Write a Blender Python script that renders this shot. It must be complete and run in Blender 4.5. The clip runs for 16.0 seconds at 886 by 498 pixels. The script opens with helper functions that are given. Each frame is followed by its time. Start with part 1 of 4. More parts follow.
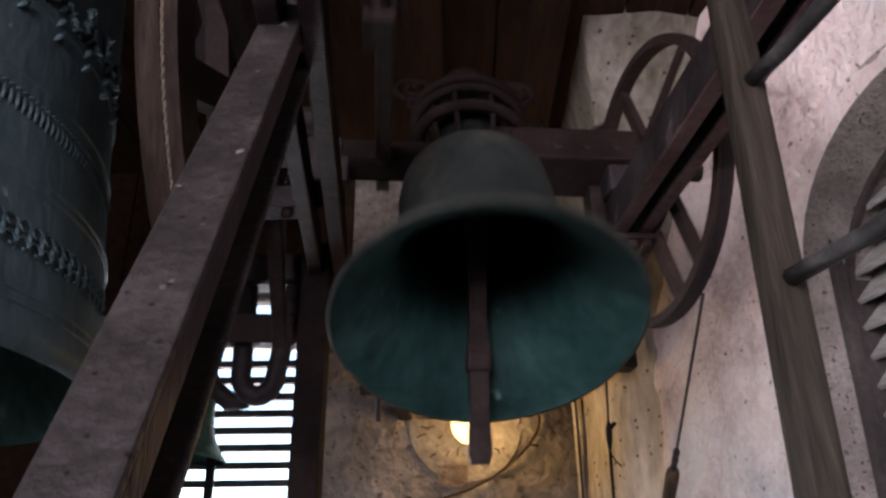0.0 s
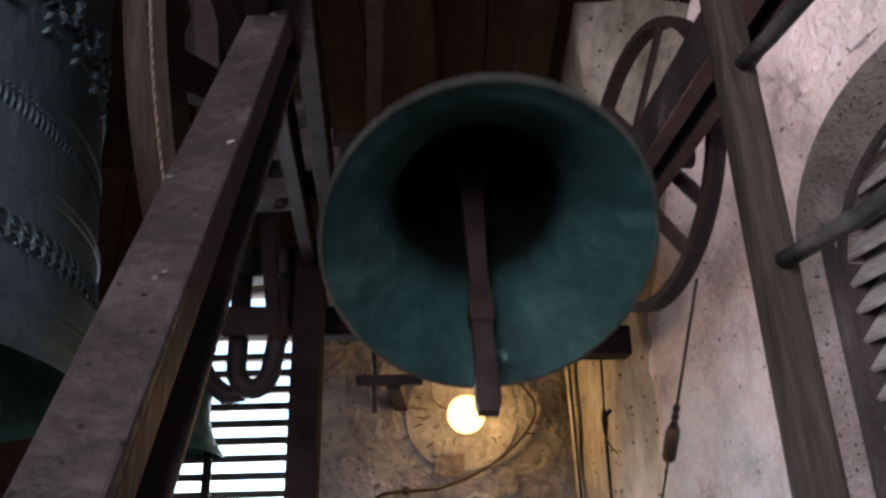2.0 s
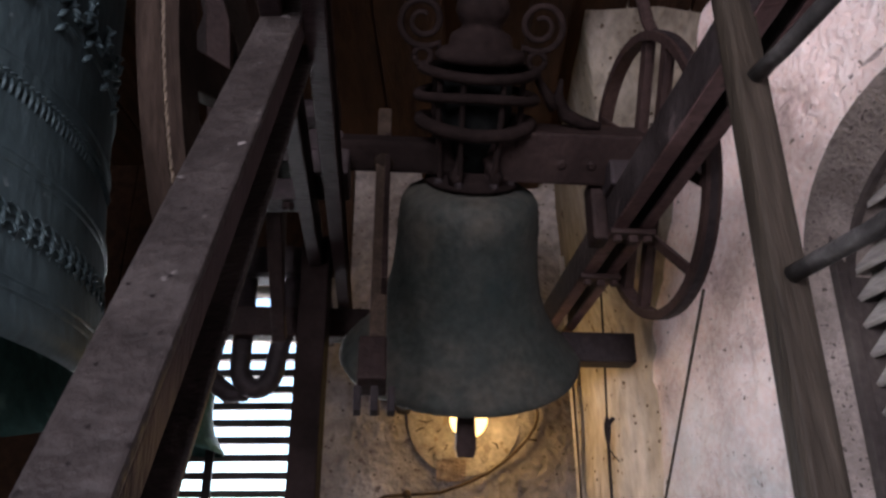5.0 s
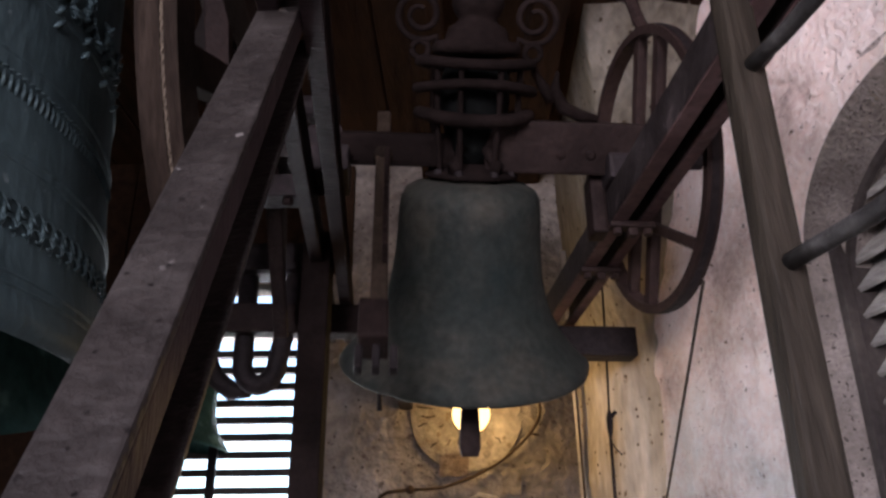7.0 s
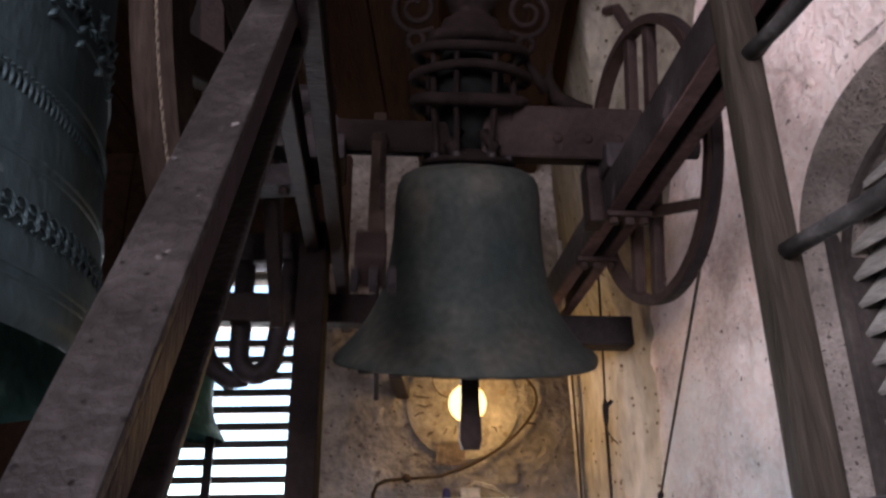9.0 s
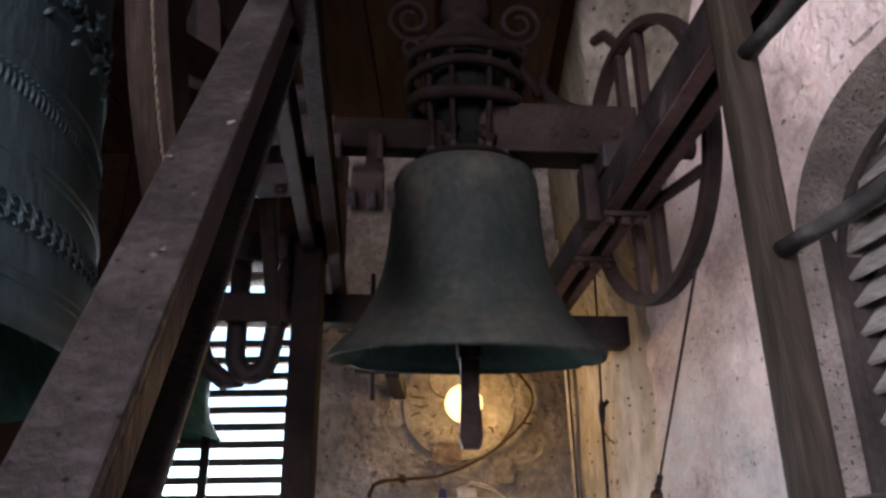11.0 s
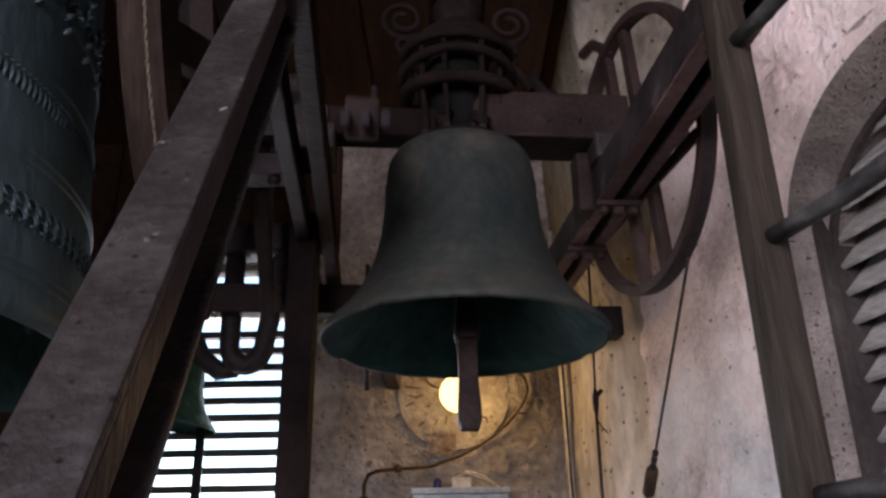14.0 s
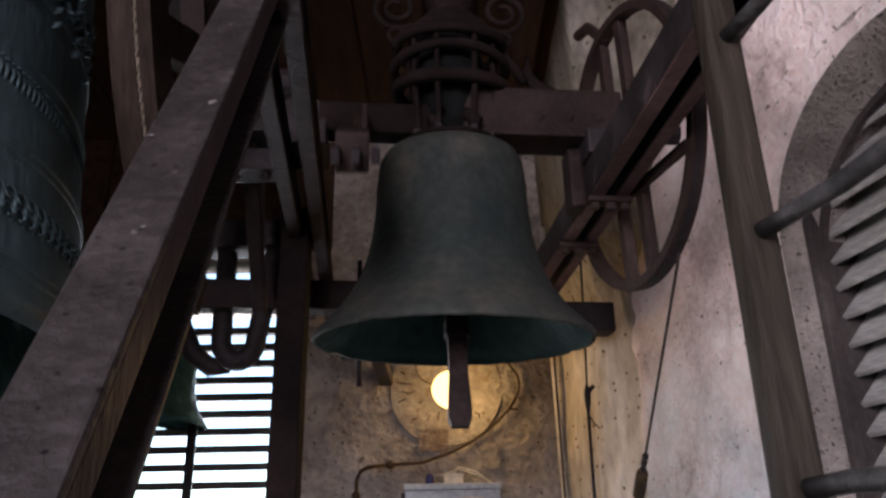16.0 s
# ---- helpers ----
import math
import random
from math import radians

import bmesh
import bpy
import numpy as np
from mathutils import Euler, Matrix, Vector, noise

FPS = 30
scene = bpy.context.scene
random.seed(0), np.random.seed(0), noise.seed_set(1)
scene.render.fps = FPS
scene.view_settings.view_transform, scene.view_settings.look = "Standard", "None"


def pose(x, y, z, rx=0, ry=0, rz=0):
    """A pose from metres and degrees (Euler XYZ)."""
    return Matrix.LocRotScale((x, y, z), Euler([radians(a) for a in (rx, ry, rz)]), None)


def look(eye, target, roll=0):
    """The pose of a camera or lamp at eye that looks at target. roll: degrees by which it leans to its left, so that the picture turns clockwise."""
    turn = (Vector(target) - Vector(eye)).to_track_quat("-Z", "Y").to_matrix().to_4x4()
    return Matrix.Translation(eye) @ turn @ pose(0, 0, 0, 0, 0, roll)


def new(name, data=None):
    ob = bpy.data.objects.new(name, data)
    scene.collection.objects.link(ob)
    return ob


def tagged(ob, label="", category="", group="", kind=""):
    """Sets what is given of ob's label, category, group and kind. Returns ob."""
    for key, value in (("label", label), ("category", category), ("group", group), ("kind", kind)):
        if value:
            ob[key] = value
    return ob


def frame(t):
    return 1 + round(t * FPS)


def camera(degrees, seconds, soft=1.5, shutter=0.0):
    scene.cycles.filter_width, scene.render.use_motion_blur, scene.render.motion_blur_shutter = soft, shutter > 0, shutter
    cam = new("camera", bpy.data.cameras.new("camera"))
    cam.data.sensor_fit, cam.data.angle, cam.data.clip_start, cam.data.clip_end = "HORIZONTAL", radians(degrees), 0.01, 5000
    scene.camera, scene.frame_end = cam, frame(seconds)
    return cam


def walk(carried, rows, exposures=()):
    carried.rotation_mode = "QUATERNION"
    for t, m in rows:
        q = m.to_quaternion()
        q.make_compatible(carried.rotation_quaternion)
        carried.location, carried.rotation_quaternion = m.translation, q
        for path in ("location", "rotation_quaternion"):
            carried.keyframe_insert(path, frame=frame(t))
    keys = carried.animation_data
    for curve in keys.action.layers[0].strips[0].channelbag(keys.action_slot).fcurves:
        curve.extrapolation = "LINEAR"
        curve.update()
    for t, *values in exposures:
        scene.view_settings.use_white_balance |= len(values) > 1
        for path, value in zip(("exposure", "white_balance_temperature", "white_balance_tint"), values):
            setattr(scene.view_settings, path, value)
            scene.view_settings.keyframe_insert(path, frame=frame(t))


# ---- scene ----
cam = camera(58, 16.0, soft=2.7, shutter=0.5)
PATH = [
    (0, pose(-0.0069, -0.0048, 1.6187, 113.582, 0.420, 1.493)),
    (0.5, pose(-0.0055, -0.0057, 1.6156, 113.525, 0.691, 1.432)),
    (1, pose(-0.0055, -0.0050, 1.6143, 113.364, 0.869, 1.408)),
    (1.5, pose(-0.0059, -0.0035, 1.6152, 113.133, 1.070, 1.415)),
    (2, pose(-0.0060, -0.0033, 1.6155, 112.977, 1.332, 1.433)),
    (2.5, pose(-0.0056, -0.0040, 1.6145, 112.936, 1.355, 1.355)),
    (3, pose(-0.0053, -0.0041, 1.6132, 112.903, 1.253, 1.330)),
    (3.5, pose(-0.0055, -0.0040, 1.6154, 112.831, 0.958, 1.268)),
    (4, pose(-0.0098, -0.0040, 1.6203, 112.943, -0.001, 1.022)),
    (6.5, pose(-0.0064, -0.0013, 1.6129, 113.277, 0.289, 1.690)),
    (7, pose(-0.0053, -0.0026, 1.6107, 113.051, 0.458, 1.619)),
    (7.5, pose(-0.0056, -0.0025, 1.6091, 112.809, 0.538, 1.536)),
    (8, pose(-0.0061, -0.0015, 1.6085, 112.562, 0.571, 1.519)),
    (8.5, pose(-0.0056, -0.0011, 1.6103, 112.347, 0.510, 1.470)),
    (9, pose(-0.0051, -0.0023, 1.6106, 112.306, 0.532, 1.388)),
    (11.5, pose(-0.0048, -0.0011, 1.6070, 112.377, 0.685, 1.076)),
    (12, pose(-0.0048, -0.0009, 1.6052, 112.328, 0.763, 0.987)),
    (12.5, pose(-0.0047, -0.0007, 1.6040, 112.207, 0.776, 0.938)),
    (13, pose(-0.0042, -0.0002, 1.6025, 112.070, 0.877, 0.949)),
    (13.5, pose(-0.0047, -0.0007, 1.6039, 111.885, 0.843, 0.877)),
    (14, pose(-0.0031, -0.0013, 1.6030, 111.811, 0.862, 0.854)),
    (14.5, pose(-0.0021, -0.0006, 1.6007, 111.804, 0.871, 0.795)),
    (15, pose(-0.0009, 0.0012, 1.6012, 111.713, 0.938, 0.694)),
    (15.5, pose(-0.0010, 0.0011, 1.6008, 111.632, 1.087, 0.565)),
    (16, pose(0.0000, -0.0000, 1.6000, 111.604, 1.023, 0.405)),
]
walk(cam, PATH, exposures=[(0, 0.13), (10, 0.13), (16, -0.08)])

# ---- light ----
world = bpy.data.worlds.new("sky")
scene.world = world
world.use_nodes = True
wn, wl = world.node_tree.nodes, world.node_tree.links
sky = wn.new("ShaderNodeTexSky")
sky.sky_type, sky.sun_disc = "NISHITA", False
sky.sun_elevation, sky.sun_rotation = radians(40), radians(200)
wl.new(sky.outputs["Color"], wn["Background"].inputs["Color"])
wn["Background"].inputs["Strength"].default_value = 0.6


def area(name, at, target, sx, sy, power, colour):
    d = bpy.data.lights.new(name, "AREA")
    d.shape, d.size, d.size_y, d.energy, d.color = "RECTANGLE", sx, sy, power, colour
    ob = new(name, d)
    ob.matrix_world = look(at, target)
    return ob


# daylight in the openings
area("daylight_rear_window", (-0.45, -1.68, 2.32), (0.45, 1.5, 2.55), 0.95, 1.05, 108.0, (0.935, 0.855, 1.0))
area("daylight_left_window", (-2.28, -1.2, 2.3), (0.6, 1.5, 2.4), 0.85, 1.1, 48.0, (0.93, 0.87, 1.0))
area("daylight_north_louvre", (-0.77, 2.53, 1.72), (-0.4, 0.0, 2.1), 0.48, 1.28, 50.0, (0.9, 0.92, 1.0))
bulb = bpy.data.lights.new("globe_bulb", "POINT")
bulb.energy, bulb.color, bulb.shadow_soft_size = 3.3, (1.0, 0.62, 0.25), 0.05
bulb_ob = new("globe_bulb", bulb)
bulb_ob.location = (0.03, 2.322, 2.082)


# ---- materials ----
def material(name, colours, rough=0.8, metal=0.0, scale=6.0, bump=0.3, fine=60.0, grain=(1, 1, 1), spots=None, spot_scale=30.0, spot_cut=0.66, depth=0.01, pits=None, pit_scale=22.0, pit_size=0.09, dim=None, dim_level=2.0, dim_ragged=1.2, dim_soft=0.22, spec=0.11):
    """Two noises, at two scales, mix the colours; a third lays spots of wear over them."""
    m = bpy.data.materials.new(name)
    m.use_nodes = True
    n, l = m.node_tree.nodes, m.node_tree.links
    b = n["Principled BSDF"]
    b.inputs["Roughness"].default_value, b.inputs["Metallic"].default_value = rough, metal
    co = n.new("ShaderNodeTexCoord")
    mp = n.new("ShaderNodeMapping")
    mp.inputs["Scale"].default_value = grain
    l.new(co.outputs["Object"], mp.inputs["Vector"])
    big = n.new("ShaderNodeTexNoise")
    big.inputs["Scale"].default_value, big.inputs["Detail"].default_value, big.inputs["Roughness"].default_value = scale, 8, 0.62
    l.new(mp.outputs["Vector"], big.inputs["Vector"])
    small = n.new("ShaderNodeTexNoise")
    small.inputs["Scale"].default_value, small.inputs["Detail"].default_value = fine, 5
    l.new(mp.outputs["Vector"], small.inputs["Vector"])
    ramp = n.new("ShaderNodeValToRGB")
    ramp.color_ramp.elements[0].position, ramp.color_ramp.elements[1].position = 0.32, 0.68
    while len(ramp.color_ramp.elements) < len(colours):
        ramp.color_ramp.elements.new(0.5)
    for i, (e, c) in enumerate(zip(ramp.color_ramp.elements, colours)):
        e.position = 0.3 + 0.4 * i / (len(colours) - 1)
        e.color = (*c, 1)
    l.new(big.outputs["Fac"], ramp.inputs["Fac"])
    mix = n.new("ShaderNodeMix")
    mix.data_type, mix.blend_type = "RGBA", "OVERLAY"
    mix.inputs["Factor"].default_value = 0.55
    l.new(ramp.outputs["Color"], mix.inputs["A"])
    l.new(small.outputs["Fac"], mix.inputs["B"])
    colour = mix.outputs["Result"]
    if spots:
        sp = n.new("ShaderNodeTexNoise")
        sp.inputs["Scale"].default_value, sp.inputs["Detail"].default_value = spot_scale, 3
        l.new(co.outputs["Object"], sp.inputs["Vector"])
        cut = n.new("ShaderNodeValToRGB")
        cut.color_ramp.elements[0].position, cut.color_ramp.elements[1].position = spot_cut, spot_cut + 0.06
        l.new(sp.outputs["Fac"], cut.inputs["Fac"])
        mx = n.new("ShaderNodeMix")
        mx.data_type = "RGBA"
        l.new(cut.outputs["Color"], mx.inputs["Factor"])
        l.new(colour, mx.inputs["A"])
        mx.inputs["B"].default_value = (*spots, 1)
        colour = mx.outputs["Result"]
    if pits:
        vo = n.new("ShaderNodeTexVoronoi")
        vo.inputs["Scale"].default_value = pit_scale
        l.new(co.outputs["Object"], vo.inputs["Vector"])
        cut = n.new("ShaderNodeValToRGB")
        cut.color_ramp.elements[0].position, cut.color_ramp.elements[1].position = pit_size, pit_size + 0.05
        cut.color_ramp.elements[0].color, cut.color_ramp.elements[1].color = (1, 1, 1, 1), (0, 0, 0, 1)
        l.new(vo.outputs["Distance"], cut.inputs["Fac"])
        mx = n.new("ShaderNodeMix")
        mx.data_type = "RGBA"
        l.new(cut.outputs["Color"], mx.inputs["Factor"])
        l.new(colour, mx.inputs["A"])
        mx.inputs["B"].default_value = (*pits, 1)
        colour = mx.outputs["Result"]
    if dim:
        # painted shade: multiplies the colour down past a ragged height
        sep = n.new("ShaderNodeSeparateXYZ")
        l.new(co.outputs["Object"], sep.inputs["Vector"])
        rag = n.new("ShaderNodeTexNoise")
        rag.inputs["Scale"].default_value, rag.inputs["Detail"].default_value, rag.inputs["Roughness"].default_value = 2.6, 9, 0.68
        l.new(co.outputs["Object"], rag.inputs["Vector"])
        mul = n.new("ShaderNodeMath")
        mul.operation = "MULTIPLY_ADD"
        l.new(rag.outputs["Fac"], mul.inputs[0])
        mul.inputs[1].default_value, mul.inputs[2].default_value = dim_ragged, -0.5 * dim_ragged - dim_level
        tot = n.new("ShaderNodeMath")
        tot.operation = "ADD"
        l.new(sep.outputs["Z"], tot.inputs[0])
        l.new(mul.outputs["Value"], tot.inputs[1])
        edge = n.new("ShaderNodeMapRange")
        edge.inputs["From Min"].default_value, edge.inputs["From Max"].default_value = dim_soft, -dim_soft
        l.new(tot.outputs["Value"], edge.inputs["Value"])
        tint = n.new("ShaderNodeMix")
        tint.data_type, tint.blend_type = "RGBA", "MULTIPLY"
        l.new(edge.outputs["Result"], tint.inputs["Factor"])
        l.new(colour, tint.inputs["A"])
        tint.inputs["B"].default_value = (*dim, 1)
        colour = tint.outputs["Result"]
    b.inputs["Specular IOR Level"].default_value = spec
    l.new(colour, b.inputs["Base Color"])
    add = n.new("ShaderNodeMath")
    add.operation = "ADD"
    l.new(big.outputs["Fac"], add.inputs[0])
    l.new(small.outputs["Fac"], add.inputs[1])
    bp = n.new("ShaderNodeBump")
    bp.inputs["Strength"].default_value, bp.inputs["Distance"].default_value = bump, depth
    l.new(add.outputs["Value"], bp.inputs["Height"])
    l.new(bp.outputs["Normal"], b.inputs["Normal"])
    return m


def glowing(name, colour, strength):
    m = bpy.data.materials.new(name)
    m.use_nodes = True
    b = m.node_tree.nodes["Principled BSDF"]
    b.inputs["Base Color"].default_value = (*colour, 1)
    b.inputs["Emission Color"].default_value = (*colour, 1)
    b.inputs["Emission Strength"].default_value = strength
    return m


PLASTER = material("old_plaster", [(0.1, 0.082, 0.07), (0.215, 0.19, 0.17), (0.33, 0.3, 0.28)], 0.95, scale=3.2, bump=0.9, fine=45, spots=(0.1, 0.08, 0.07), spot_scale=22, spot_cut=0.66, depth=0.02, pits=(0.06, 0.045, 0.035), pit_scale=34, pit_size=0.1)
# greyer lower down, and darkened there to stand for the light's falling off
PINK_PLASTER = material("lime_plaster", [(0.507, 0.399, 0.371), (0.832, 0.684, 0.646), (0.880, 0.800, 0.780)], 0.95, scale=4.0, bump=0.7, fine=70, spots=(0.2, 0.15, 0.13), spot_scale=46, spot_cut=0.67, depth=0.012, pits=(0.16, 0.12, 0.1), pit_scale=58, pit_size=0.06, dim=(0.54, 0.65, 0.68), dim_level=1.96, dim_ragged=1.5, dim_soft=0.32)
# two darker plasters carry the shade that deepens into the arched opening
SHADED_PLASTER = material("shaded_reveal_plaster", [(0.117, 0.1001, 0.091), (0.234, 0.2041, 0.1885), (0.416, 0.364, 0.3406)], 0.95, scale=5.0, bump=0.9, fine=110, spots=(0.07, 0.06, 0.055), spot_scale=110, spot_cut=0.6, depth=0.012)
HALF_SHADED_PLASTER = material("half_shaded_lime_plaster", [(0.26, 0.215, 0.205), (0.42, 0.355, 0.34), (0.56, 0.48, 0.46)], 0.95, scale=5.0, bump=0.8, fine=90, spots=(0.16, 0.135, 0.125), spot_scale=90, spot_cut=0.62, depth=0.012)
# base raised for the lamp's glow; the top dimmed again in the colour
PIER_PLASTER = material("ochre_plaster", [(0.2, 0.165, 0.12), (0.42, 0.365, 0.29), (0.58, 0.52, 0.44)], 0.95, scale=6, bump=0.9, fine=46, grain=(1, 1, 0.3), spots=(0.13, 0.09, 0.05), spot_scale=26, spot_cut=0.66, depth=0.02, pits=(0.1, 0.07, 0.045), pit_scale=26, pit_size=0.09, dim=(0.42, 0.43, 0.43), dim_level=2.33, dim_ragged=0.5, dim_soft=-0.14)
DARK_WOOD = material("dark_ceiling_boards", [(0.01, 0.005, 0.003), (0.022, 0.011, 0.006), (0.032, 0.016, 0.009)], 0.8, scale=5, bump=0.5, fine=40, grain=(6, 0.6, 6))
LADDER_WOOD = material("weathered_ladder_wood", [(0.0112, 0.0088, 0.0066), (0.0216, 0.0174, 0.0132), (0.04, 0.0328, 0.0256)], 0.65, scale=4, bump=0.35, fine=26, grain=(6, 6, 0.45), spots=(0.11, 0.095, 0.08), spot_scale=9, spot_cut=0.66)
RUNG_WOOD = material("worn_rung_wood", [(0.015, 0.0144, 0.0144), (0.03, 0.0288, 0.0282), (0.06, 0.0576, 0.0564)], 0.45, scale=5, bump=0.3, fine=30, grain=(3, 3, 3))
LEVER_WOOD = material("brown_lever_wood", [(0.016, 0.011, 0.008), (0.03, 0.021, 0.0155), (0.05, 0.035, 0.026)], 0.65, scale=5, bump=0.3, fine=40, grain=(6, 6, 0.6))
WEB_PAINT = material("black_rail_paint", [(0.012, 0.01, 0.01), (0.022, 0.018, 0.018), (0.05, 0.042, 0.042)], 0.5, 0.1, scale=6, bump=0.35, fine=60, spots=(0.07, 0.055, 0.055), spot_scale=20, spot_cut=0.66)
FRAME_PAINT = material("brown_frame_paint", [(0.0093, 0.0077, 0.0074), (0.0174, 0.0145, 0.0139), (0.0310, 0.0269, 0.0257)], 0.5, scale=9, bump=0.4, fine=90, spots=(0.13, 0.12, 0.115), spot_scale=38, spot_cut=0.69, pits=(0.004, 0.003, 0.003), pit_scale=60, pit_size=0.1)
SIDE_PAINT = material("red_brown_frame_paint", [(0.012, 0.0075, 0.008), (0.021, 0.0135, 0.0145), (0.034, 0.023, 0.024)], 0.55, scale=8, bump=0.35, fine=70, grain=(1, 3, 0.6), spots=(0.08, 0.06, 0.06), spot_scale=34, spot_cut=0.72)
RAIL_PAINT = material("red_oxide_paint", [(0.035, 0.02, 0.02), (0.085, 0.05, 0.05), (0.14, 0.09, 0.09)], 0.6, scale=5, bump=0.35, fine=60, spots=(0.05, 0.035, 0.03), spot_scale=24, spot_cut=0.66)
DARK_IRON = material("dark_iron", [(0.012, 0.01, 0.011), (0.022, 0.018, 0.019), (0.035, 0.028, 0.03)], 0.6, 0.3, scale=7, bump=0.3, fine=70)
BRONZE = material("patinated_bronze", [(0.0115, 0.0185, 0.0185), (0.027, 0.0305, 0.0275), (0.062, 0.0555, 0.0445)], 0.68, 0.12, scale=4, bump=0.25, fine=60, spots=(0.15, 0.16, 0.16), spot_scale=14, spot_cut=0.73)
VERDIGRIS = material("verdigris_bronze", [(0.007, 0.024, 0.023), (0.018, 0.052, 0.049), (0.042, 0.095, 0.09)], 0.7, 0.1, scale=5, bump=0.25, fine=50, spots=(0.085, 0.16, 0.15), spot_scale=10, spot_cut=0.63)
# verdigris, with the shade up in the crown put into its colour
BELL_INSIDE = material("crown_shaded_verdigris", [(0.0041, 0.0143, 0.0136), (0.0109, 0.032, 0.0303), (0.0272, 0.0598, 0.0564)], 0.7, 0.1, scale=5, bump=0.3, fine=50, grain=(1, 1, 0.35), spots=(0.08, 0.15, 0.14), spot_scale=9, spot_cut=0.7, dim=(0.1, 0.08, 0.08), dim_level=-0.262, dim_ragged=0.1, dim_soft=-0.045)
BIG_BRONZE = material("green_bell_bronze", [(0.013, 0.022, 0.025), (0.028, 0.044, 0.049), (0.05, 0.074, 0.08)], 0.55, 0.35, scale=3, bump=0.25, fine=60, grain=(1, 1, 0.4), spots=(0.12, 0.15, 0.155), spot_scale=34, spot_cut=0.71)
WHEEL_PAINT = material("brown_wheel_paint", [(0.016, 0.01, 0.0095), (0.028, 0.0175, 0.016), (0.042, 0.027, 0.024)], 0.6, scale=6, bump=0.2, fine=60)
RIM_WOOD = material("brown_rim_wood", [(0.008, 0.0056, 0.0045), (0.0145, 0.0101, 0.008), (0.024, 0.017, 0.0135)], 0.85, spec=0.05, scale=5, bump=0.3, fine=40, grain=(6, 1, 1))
SLAT = material("grey_louvre_slats", [(0.17, 0.162, 0.152), (0.29, 0.28, 0.265), (0.42, 0.405, 0.385)], 0.8, scale=5, bump=0.3, fine=40, grain=(1, 4, 4))
SLAT_DARK = material("dark_louvre_frame", [(0.03, 0.025, 0.025), (0.05, 0.042, 0.04), (0.07, 0.06, 0.055)], 0.8, scale=6, bump=0.3)
ROPE = material("hemp_rope", [(0.05, 0.04, 0.03), (0.08, 0.063, 0.048), (0.1, 0.08, 0.06)], 0.9, scale=40, bump=0.5, fine=200)
CABLE = material("brown_cable", [(0.025, 0.015, 0.009), (0.04, 0.025, 0.014), (0.055, 0.036, 0.02)], 0.6, scale=20, bump=0.1)
PIPE_GREY = material("cream_conduit", [(0.4, 0.36, 0.3), (0.5, 0.45, 0.38), (0.55, 0.5, 0.42)], 0.5, scale=10, bump=0.1)
BOX_GREY = material("grey_box_paint", [(0.3, 0.32, 0.33), (0.36, 0.38, 0.39), (0.4, 0.42, 0.43)], 0.5, scale=8, bump=0.05)
FLOOR_WOOD = material("floor_boards", [(0.08, 0.06, 0.045), (0.14, 0.1, 0.075), (0.18, 0.14, 0.1)], 0.85, scale=5, bump=0.3, grain=(6, 0.6, 6))
GLOBE = glowing("lit_globe_glass", (1.0, 0.66, 0.26), 3.2)
DIAL = material("pale_dial_paint", [(0.09, 0.075, 0.0638), (0.18, 0.1575, 0.1387), (0.27, 0.2438, 0.2175)], 0.95, scale=9, bump=0.6, fine=60, spots=(0.14, 0.11, 0.08), spot_scale=28, spot_cut=0.6, depth=0.01)
BRICK_PATCH = material("bare_brick", [(0.07, 0.052, 0.043), (0.11, 0.082, 0.068), (0.2, 0.17, 0.145)], 0.95, scale=18, bump=0.8, fine=80)
CAN_BLUE = material("dark_blue_tin", [(0.02, 0.02, 0.06), (0.03, 0.03, 0.09), (0.04, 0.04, 0.11)], 0.4, scale=10, bump=0.05)
ROPE_DARK = material("dark_rope", [(0.03, 0.024, 0.02), (0.05, 0.04, 0.033), (0.07, 0.055, 0.045)], 0.9, scale=60, bump=0.4)
RUST = material("dark_rusty_iron", [(0.008, 0.005, 0.0046), (0.016, 0.0102, 0.0095), (0.027, 0.0175, 0.016)], 0.65, 0.2, scale=9, bump=0.35, fine=80)
FORGED = material("near_black_forged_iron", [(0.005, 0.0033, 0.003), (0.0095, 0.0064, 0.006), (0.017, 0.0115, 0.0108)], 0.85, 0.0, spec=0.05, scale=9, bump=0.35, fine=80)
# for the dark gap within the headstock hoops
CORE_DARK = material("near_black_core", [(0.003, 0.0035, 0.0035), (0.006, 0.0065, 0.0065), (0.01, 0.0115, 0.0115)], 0.9, 0.0, spec=0.03, scale=8, bump=0.2)
PAINT_MARK = material("black_clock_paint", [(0.03, 0.025, 0.02), (0.05, 0.04, 0.03), (0.07, 0.05, 0.04)], 0.9, scale=30, bump=0.1)


# ---- building helpers ----
I4 = Matrix.Identity(4)


def part(name, bm, material, parent=None, label="", smooth=False):
    """Links a bmesh as one mesh object, under a thing or a part."""
    me = bpy.data.meshes.new(name)
    bmesh.ops.recalc_face_normals(bm, faces=bm.faces)
    bm.to_mesh(me)
    bm.free()
    me.materials.append(material)
    if smooth:
        for p in me.polygons:
            p.use_smooth = True
    ob = new(name, me)
    if parent is not None:
        ob.parent = parent
    if label:
        ob["label"] = label
    return ob


